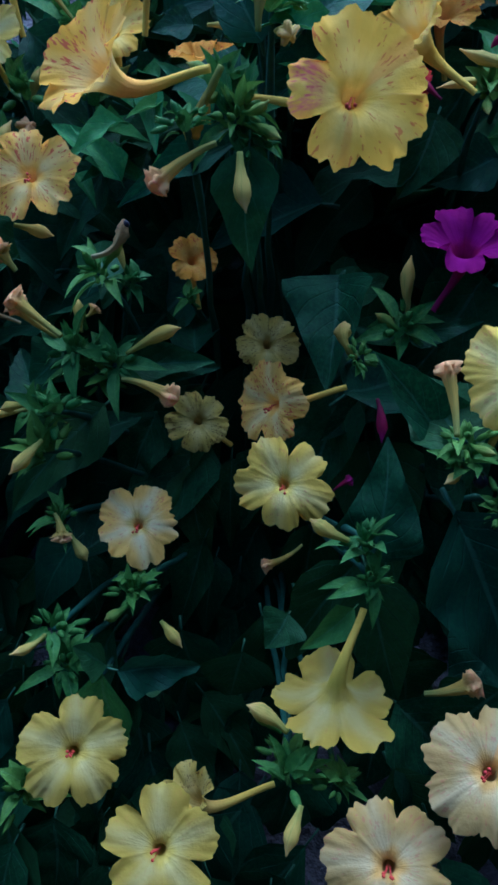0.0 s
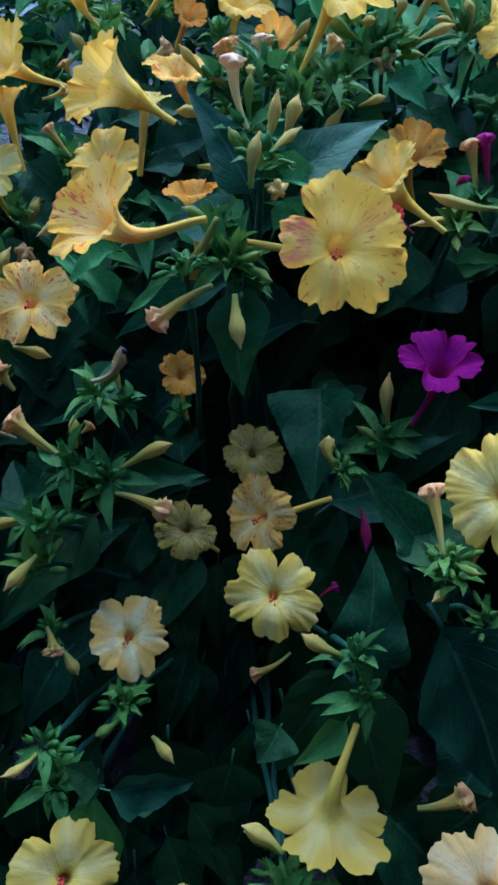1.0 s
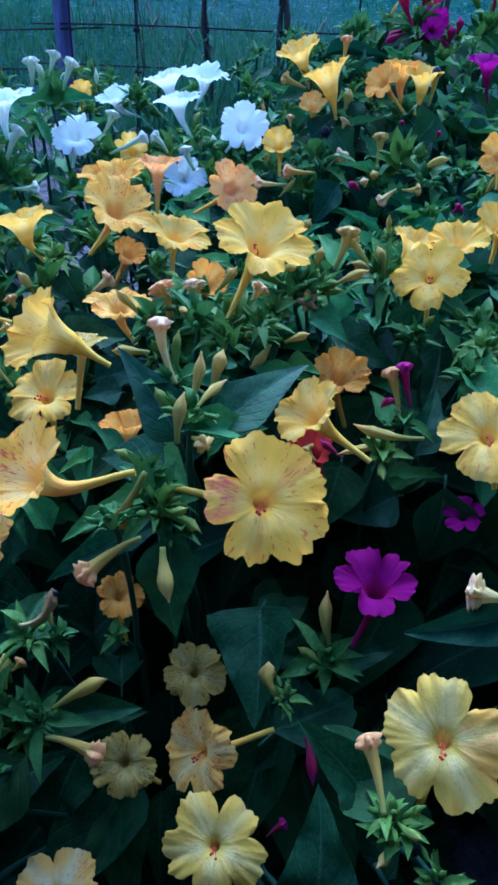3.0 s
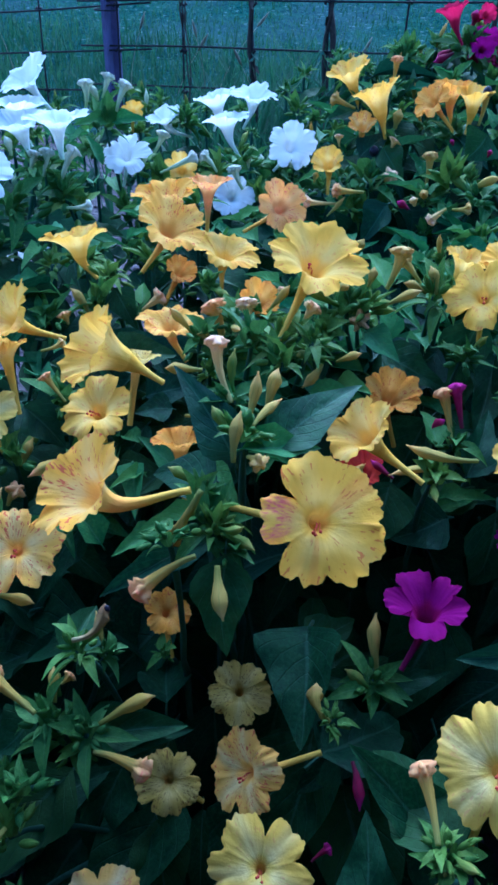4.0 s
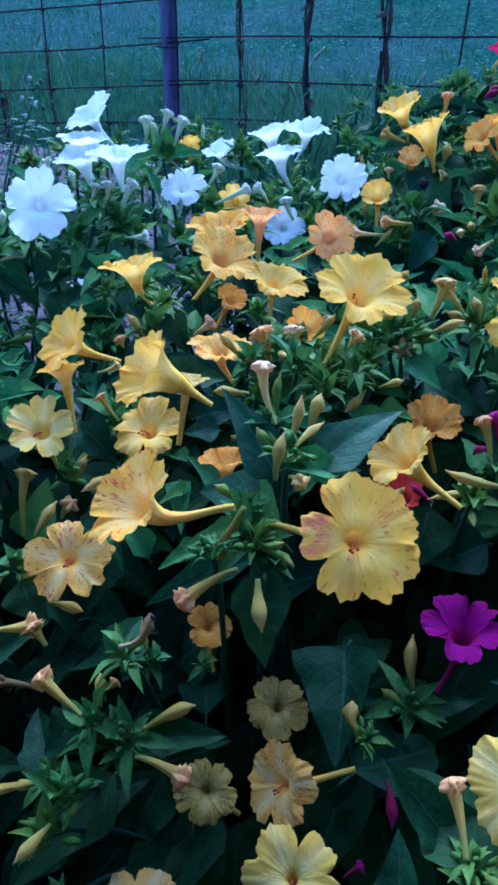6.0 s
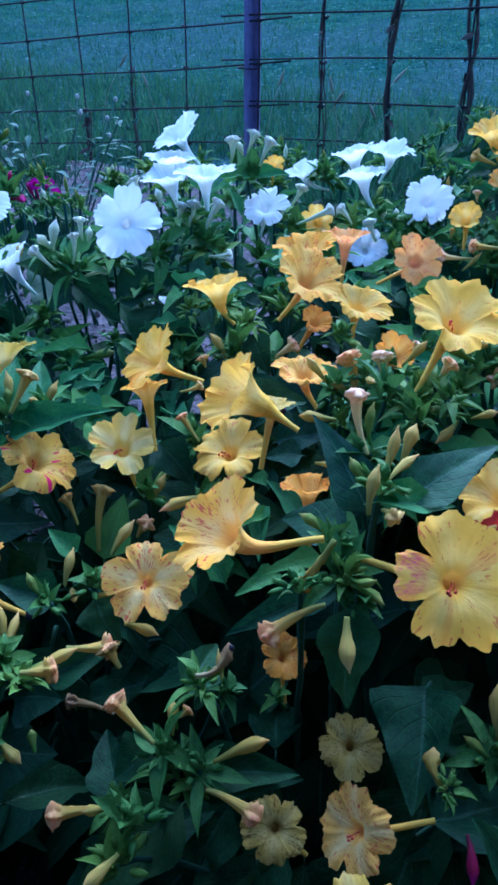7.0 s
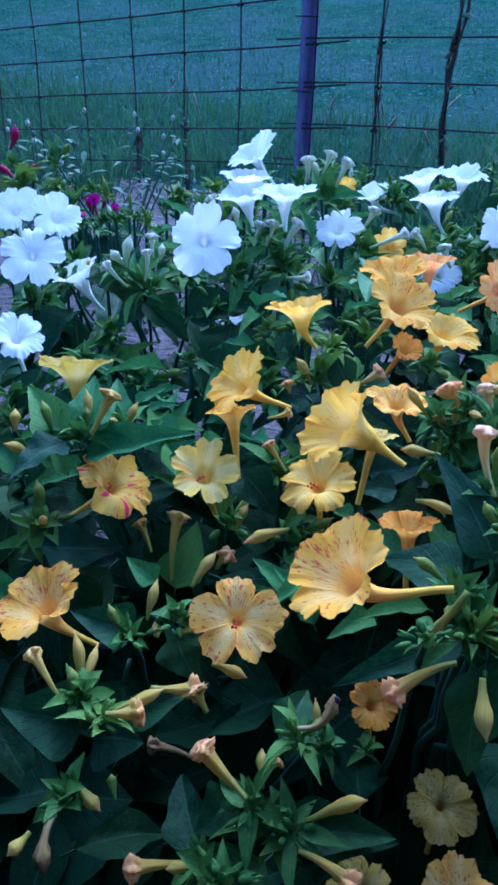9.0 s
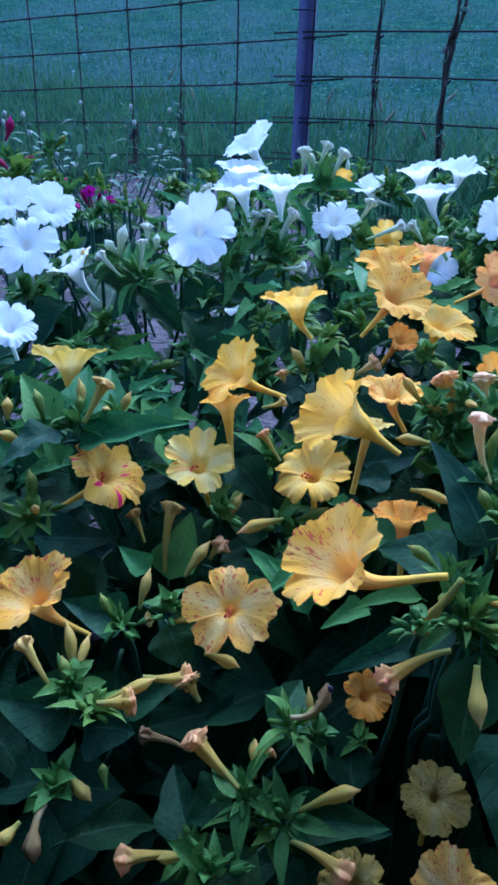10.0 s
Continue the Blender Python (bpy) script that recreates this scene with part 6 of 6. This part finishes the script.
# leafy heads that carry the white flowers
for plant, x, y, z, wide in ((white, -0.177, 0.606, 0.362, 0.062), (white, -0.268, 0.622, 0.330, 0.055), (white_b, -0.118, 0.634, 0.388, 0.060), (white, -0.154, 0.694, 0.392, 0.056), (white, -0.346, 0.652, 0.345, 0.050),
                             (white_b, -0.086, 0.744, 0.352, 0.060), (white_b, 0.026, 0.896, 0.368, 0.062), (white_b, 0.058, 0.790, 0.356, 0.058), (white, -0.225, 0.560, 0.320, 0.060), (white_b, -0.040, 0.800, 0.350, 0.055)):
    cluster(plant, (x, y + 0.004, z - 0.016), wide * 0.85)

# ---- the plants' other leaves ----
def clear(p, reach=0.022):
    """Whether a leaf at p leaves the flowers free: none in front of a flower's face or across its tube."""
    for c, n, r in OPEN:
        v = p - c
        along = v.dot(n)
        if -0.012 < along < 0.16 and (v - n * along).length < r + reach + along * 0.15:
            return False
        if v.length < r + 0.012:
            return False
    for a, b in TUBES:
        d = b - a
        t = max(0.0, min(1.0, (p - a).dot(d) / d.length_squared))
        q = p - a - d * t
        if q.length < 0.020 or (q.length < 0.07 and q.normalized().dot(Vector((0, -0.64, 0.77))) > 0.80):
            return False
    return True


def top_at(x, y):
    num = den = 0.0
    for p in TOPS:
        w = 1.0 / ((p.x - x) ** 2 + (p.y - y) ** 2 + 0.0009) ** 2
        num, den = num + w * p.z, den + w
    return num / den


fill = random.Random(21)
for plant, at, d in SHOOTS:
    if at.y < 0.34 and at.z < 0.30 and fill.random() < 0.7:
        continue
    long = fill.uniform(0.045, 0.075)
    reach = 0.026 if at.z < 0.30 else 0.012
    if all(clear(at + d * long * f, reach) for f in (0.3, 0.6, 0.95)):
        leaf(plant, at, at + d * long, long * fill.uniform(0.5, 0.7), (d.x * 0.3, d.y * 0.3 - 0.3, 1.0))

# young upright leaves, in the lightened green, round the upper shoots
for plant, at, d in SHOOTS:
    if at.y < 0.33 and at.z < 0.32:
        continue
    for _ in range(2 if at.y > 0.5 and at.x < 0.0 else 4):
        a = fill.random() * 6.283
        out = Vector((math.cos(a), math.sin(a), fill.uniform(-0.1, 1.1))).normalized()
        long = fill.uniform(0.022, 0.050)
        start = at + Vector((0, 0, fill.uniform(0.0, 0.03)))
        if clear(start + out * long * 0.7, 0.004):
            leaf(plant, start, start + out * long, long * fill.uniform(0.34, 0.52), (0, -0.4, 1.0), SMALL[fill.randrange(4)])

# half-grown buds that stand out of the leafy clusters
for plant, p, wide in HEADS:
    for _ in range(2 if plant in (front, left) else 1):
        a = fill.random() * 6.283
        d = Vector((math.cos(a), math.sin(a) * 0.8 - 0.25, fill.uniform(0.0, 1.3))).normalized()
        start = p + d * wide * 0.16
        tip = start + d * fill.uniform(0.40, 0.68) * max(wide, 0.028)
        if clear(tip, 0.004) or (p.z > 0.28 and plant not in (white, white_b) and fill.random() < 0.5):
            bud(plant, fill.choice(("green", "white") if plant in (white, white_b) else ("magenta", "green") if plant in (lilac, scarlet) else ("green", "green", "tan", "cream")), tip, start, wide * fill.uniform(0.15, 0.21))

# young growth that fills the top of the bushes, its green lightened as if lit
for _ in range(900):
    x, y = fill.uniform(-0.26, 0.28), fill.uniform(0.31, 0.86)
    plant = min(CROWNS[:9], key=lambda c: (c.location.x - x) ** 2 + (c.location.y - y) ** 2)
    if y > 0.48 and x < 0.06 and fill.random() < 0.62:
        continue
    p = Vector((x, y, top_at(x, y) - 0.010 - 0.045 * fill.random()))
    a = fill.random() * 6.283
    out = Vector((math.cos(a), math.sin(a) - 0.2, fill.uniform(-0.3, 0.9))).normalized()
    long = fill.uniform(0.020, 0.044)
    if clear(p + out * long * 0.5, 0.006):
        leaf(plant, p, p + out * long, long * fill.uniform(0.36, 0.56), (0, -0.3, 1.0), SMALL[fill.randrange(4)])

# Leafy plants added beside and behind the view; their height shades the open front
def open_place(p):
    """Whether p lies in the open wedge between the bushes, which widens with depth and distance."""
    wedge = 0.12 + 0.335 * max(0.59 * p.y + 0.81 * (0.55 - p.z), 0.86 * (p.y + 0.05) + 0.52 * (0.62 - p.z))
    return p.y > -0.13 and abs(p.x + 0.02) < wedge


def foliage(plant, leaves):
    """Uncounted leaves of a plant, joined in one mesh; each is (foot, tip, width, face)."""
    verts, faces, uvs = [], [], []
    for foot, tip, wide, face in leaves:
        me = BLADES[fill.randrange(6)]
        y = tip - foot
        long = y.length
        y.normalize()
        x = y.cross(face).normalized()
        z = x.cross(y)
        b = len(verts)
        verts += [foot - plant.location + x * (v.co.x * wide) + y * (v.co.y * long) + z * (v.co.z * long) for v in me.vertices]
        faces += [tuple(k + b for k in p.vertices) for p in me.polygons]
        ring = [None] * len(me.vertices)
        for loop in me.loops:
            ring[loop.vertex_index] = tuple(me.uv_layers[0].data[loop.index].uv)
        uvs += ring
    ob = part("foliage", (verts, faces, uvs), LEAF, plant)
    ob["kind"] = "stuff"


for plant in leafy:
    tall = 0.88 if plant.location.y < -0.1 else (0.66 if plant.location.x < 0 else 0.86) if plant.location.y < 0.3 else (0.46 if plant.location.x < 0 else 0.56)
    thick = []
    for _ in range(int(900 * tall * tall)):
        a, far, up = fill.random() * 6.283, 0.26 * fill.random() ** 0.6, fill.uniform(0.06, tall)
        p = Vector((plant.location.x + math.cos(a) * far, plant.location.y + math.sin(a) * far, plant.location.z + up * (1 - 2.0 * far * far)))
        if open_place(p) or p.y > 0.4 or not clear(p):
            continue
        out = Vector((math.cos(a) + fill.uniform(-0.7, 0.7), math.sin(a) + fill.uniform(-0.7, 0.7), fill.uniform(-0.8, 0.1))).normalized()
        long = fill.uniform(0.055, 0.095)
        thick.append((p - out * long * 0.5, p + out * long * 0.5, long * fill.uniform(0.52, 0.72), Vector((out.x * 0.4, out.y * 0.4, 1.0))))
    foliage(plant, thick)
    for _ in range(9):
        a = fill.random() * 6.283
        top = Vector((math.cos(a) * 0.16, math.sin(a) * 0.16, tall * fill.uniform(0.6, 0.85)))
        if not open_place(top + plant.location):
            part("stem", tube(bezier(Vector((0, 0, -0.02)), Vector((0, 0, top.z * 0.4)), top * 0.7, top, 8), [0.004 - 0.0003 * i for i in range(8)], 6), STEM, plant)

made = 0
for _ in range(30000):
    x, y = fill.uniform(-0.80, 0.72), fill.uniform(-0.08, 1.12)
    plant = min(CROWNS[:14], key=lambda c: (c.location.x - x) ** 2 + (c.location.y - y) ** 2)
    if y < 0.30 and abs(x) < 0.42:
        plant = front
    away = math.hypot(plant.location.x - x, plant.location.y - y)
    if away > ((0.44 if y > 0.30 else 0.64) if plant is front else 0.20 if plant in leafy else 0.33 if y < 0.5 else 0.20):
        continue
    top, low = (0.40 if plant in leafy else top_at(x, y)), level(x, y)
    if y < 0.10:
        top = min(top, 0.22 + y * 0.4)
    airy = plant in (white, white_b, lilac) or (x < 0.02 and y > 0.58)
    depth = (0.065 if airy else 0.035 if y > 0.36 else 0.12) + (0.10 if airy else 0.26) * fill.random() ** 1.2
    z = top - depth - (0.02 if y < 0.32 else 0.0)
    if y < 0.36:
        # under the open front the leaves lie deep
        z = low + 0.02 + max(0.02, top - 0.16 - low) * fill.random() ** (6.0 if y < 0.22 else 2.6)
        if fill.random() < 0.15:
            continue
    if x < -0.08 and 0.52 < y < 0.98 and fill.random() < 0.5:
        continue
    if z < low + 0.01 or (airy and fill.random() < 0.6):
        continue
    p = Vector((x, y, z))
    if not clear(p, 0.036 if y < 0.36 else 0.022):
        continue
    out = Vector((x - plant.location.x, y - plant.location.y, 0))
    out = (out.normalized() if out.length > 0.001 else Vector((0, -1, 0))) + Vector((fill.uniform(-1, 1), fill.uniform(-1, 1), 0)) * 0.8
    out.z = fill.uniform(-0.9, 0.05) if y > 0.36 else fill.uniform(-2.2, -0.4)
    out.normalize()
    long = fill.uniform(0.05, 0.095) if y < 0.36 else fill.uniform(0.036, 0.078)
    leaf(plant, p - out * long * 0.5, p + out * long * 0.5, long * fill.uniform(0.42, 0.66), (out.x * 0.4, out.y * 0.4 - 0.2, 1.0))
    if y > 0.38 and depth < (0.13 if airy else 0.12) and fill.random() < 0.7:
        tip = Vector((x, y, top - fill.uniform(0.005, 0.035)))
        if clear(tip, 0.012):
            ob = new("shoot_tip", CLUSTERS[fill.randrange(7)])
            ob.parent = plant
            ob.matrix_basis = Matrix.LocRotScale(tip - plant.location, Euler((fill.uniform(-0.6, 0.6), fill.uniform(-0.6, 0.6), fill.random() * 6.283)), Vector((1, 1, 1)) * fill.uniform(0.022, 0.040))
            stalk = bezier(p - plant.location, p - plant.location + Vector((0, 0, 0.02)), tip - plant.location - Vector((0, 0, 0.02)), tip - plant.location, 5)
            part("stem", tube(stalk, [0.0018] * 5, 5), STEM, plant)
            if fill.random() < 0.4 and plant not in leafy:
                up = tip + Vector((fill.uniform(-0.5, 0.5), fill.uniform(-0.6, 0.4), 1.0)).normalized() * fill.uniform(0.016, 0.030)
                if clear(up, 0.008):
                    bud(plant, fill.choice(("green", "white")) if airy else fill.choice(("green", "tan", "cream")), up, tip, fill.uniform(0.0042, 0.0065))
    made += 1
    if made >= 2700:
        break

# large old leaves low in the bushes
for _ in range(1100):
    x, y = fill.uniform(-0.45, 0.50), fill.uniform(0.30, 0.86)
    if x < 0.0 and y > 0.50 and fill.random() < 0.75:
        continue
    plant = min(CROWNS[:14], key=lambda c: (c.location.x - x) ** 2 + (c.location.y - y) ** 2)
    if math.hypot(plant.location.x - x, plant.location.y - y) > 0.24:
        continue
    low = level(x, y)
    p = Vector((x, y, low + 0.03 + max(0.0, top_at(x, y) - 0.12 - low) * fill.random() ** 1.3))
    if not clear(p):
        continue
    out = Vector((fill.uniform(-1, 1), fill.uniform(-1, 0.6), fill.uniform(-1.0, -0.1))).normalized()
    long = fill.uniform(0.06, 0.10)
    if not all(clear(p + out * long * f, 0.008) for f in (-0.3, 0.25, 0.5)):
        continue
    leaf(plant, p - out * long * 0.5, p + out * long * 0.5, long * fill.uniform(0.55, 0.72), (out.x * 0.4, out.y * 0.4 - 0.2, 1.0))


# ---- weeds by the fence ----
def weed(x, y, tall, seed):
    """A thin grey-green weed: a few forked stalks with narrow leaves and small pale heads."""
    r = random.Random(seed)
    ob = tagged(new("weed"), "thin grey-green weed with small pale seed heads by the fence", "weed", "weeds by the fence")
    ob.location = (x, y, level(x, y))
    for k in range(7):
        a = r.random() * 6.283
        top = Vector((math.cos(a) * tall * 0.35, math.sin(a) * tall * 0.35, tall * r.uniform(0.7, 1.05)))
        pts = bezier(Vector((0, 0, -0.01)), Vector((0, 0, top.z * 0.4)), top * 0.7 + Vector((0, 0, 0.03)), top, 9)
        part("stalk", tube(pts, [0.0028 - 0.0020 * i / 8 for i in range(9)], 5), WEED, ob)
        head = tube([top + Vector((0, 0, z * 0.006)) for z in (-0.6, -0.2, 0.3, 0.8, 1.1)], [0.0010, 0.0034, 0.0040, 0.0030, 0.0008], 7)
        part("seed_head", head, HEAD if k % 3 == 0 else WEED, ob)
        for i in range(2, 8):
            b = r.random() * 6.283
            d = Vector((math.cos(b), math.sin(b), r.uniform(-0.2, 0.5))).normalized()
            side = d.cross(Vector((0, 0, 1))).normalized()
            long = r.uniform(0.025, 0.055)
            v = []
            for t, w in ((0, 0.15), (0.3, 1.0), (0.6, 0.8), (1.0, 0.05)):
                c = pts[i] + d * long * t - Vector((0, 0, long * 0.4 * t * t))
                v += [c - side * 0.0060 * w, c + Vector((0, 0, -0.001)), c + side * 0.0060 * w]
            part("leaf", (v, grid_faces(4, 3), [(0.5, 0.5)] * 12), WEED, ob)
    return ob


for args in ((-0.50, 1.36, 0.33, 1), (-0.58, 1.44, 0.30, 2), (-0.63, 1.30, 0.30, 3), (-0.43, 1.52, 0.24, 4), (-0.71, 1.50, 0.32, 5), (-0.66, 1.40, 0.34, 6)):
    weed(*args)
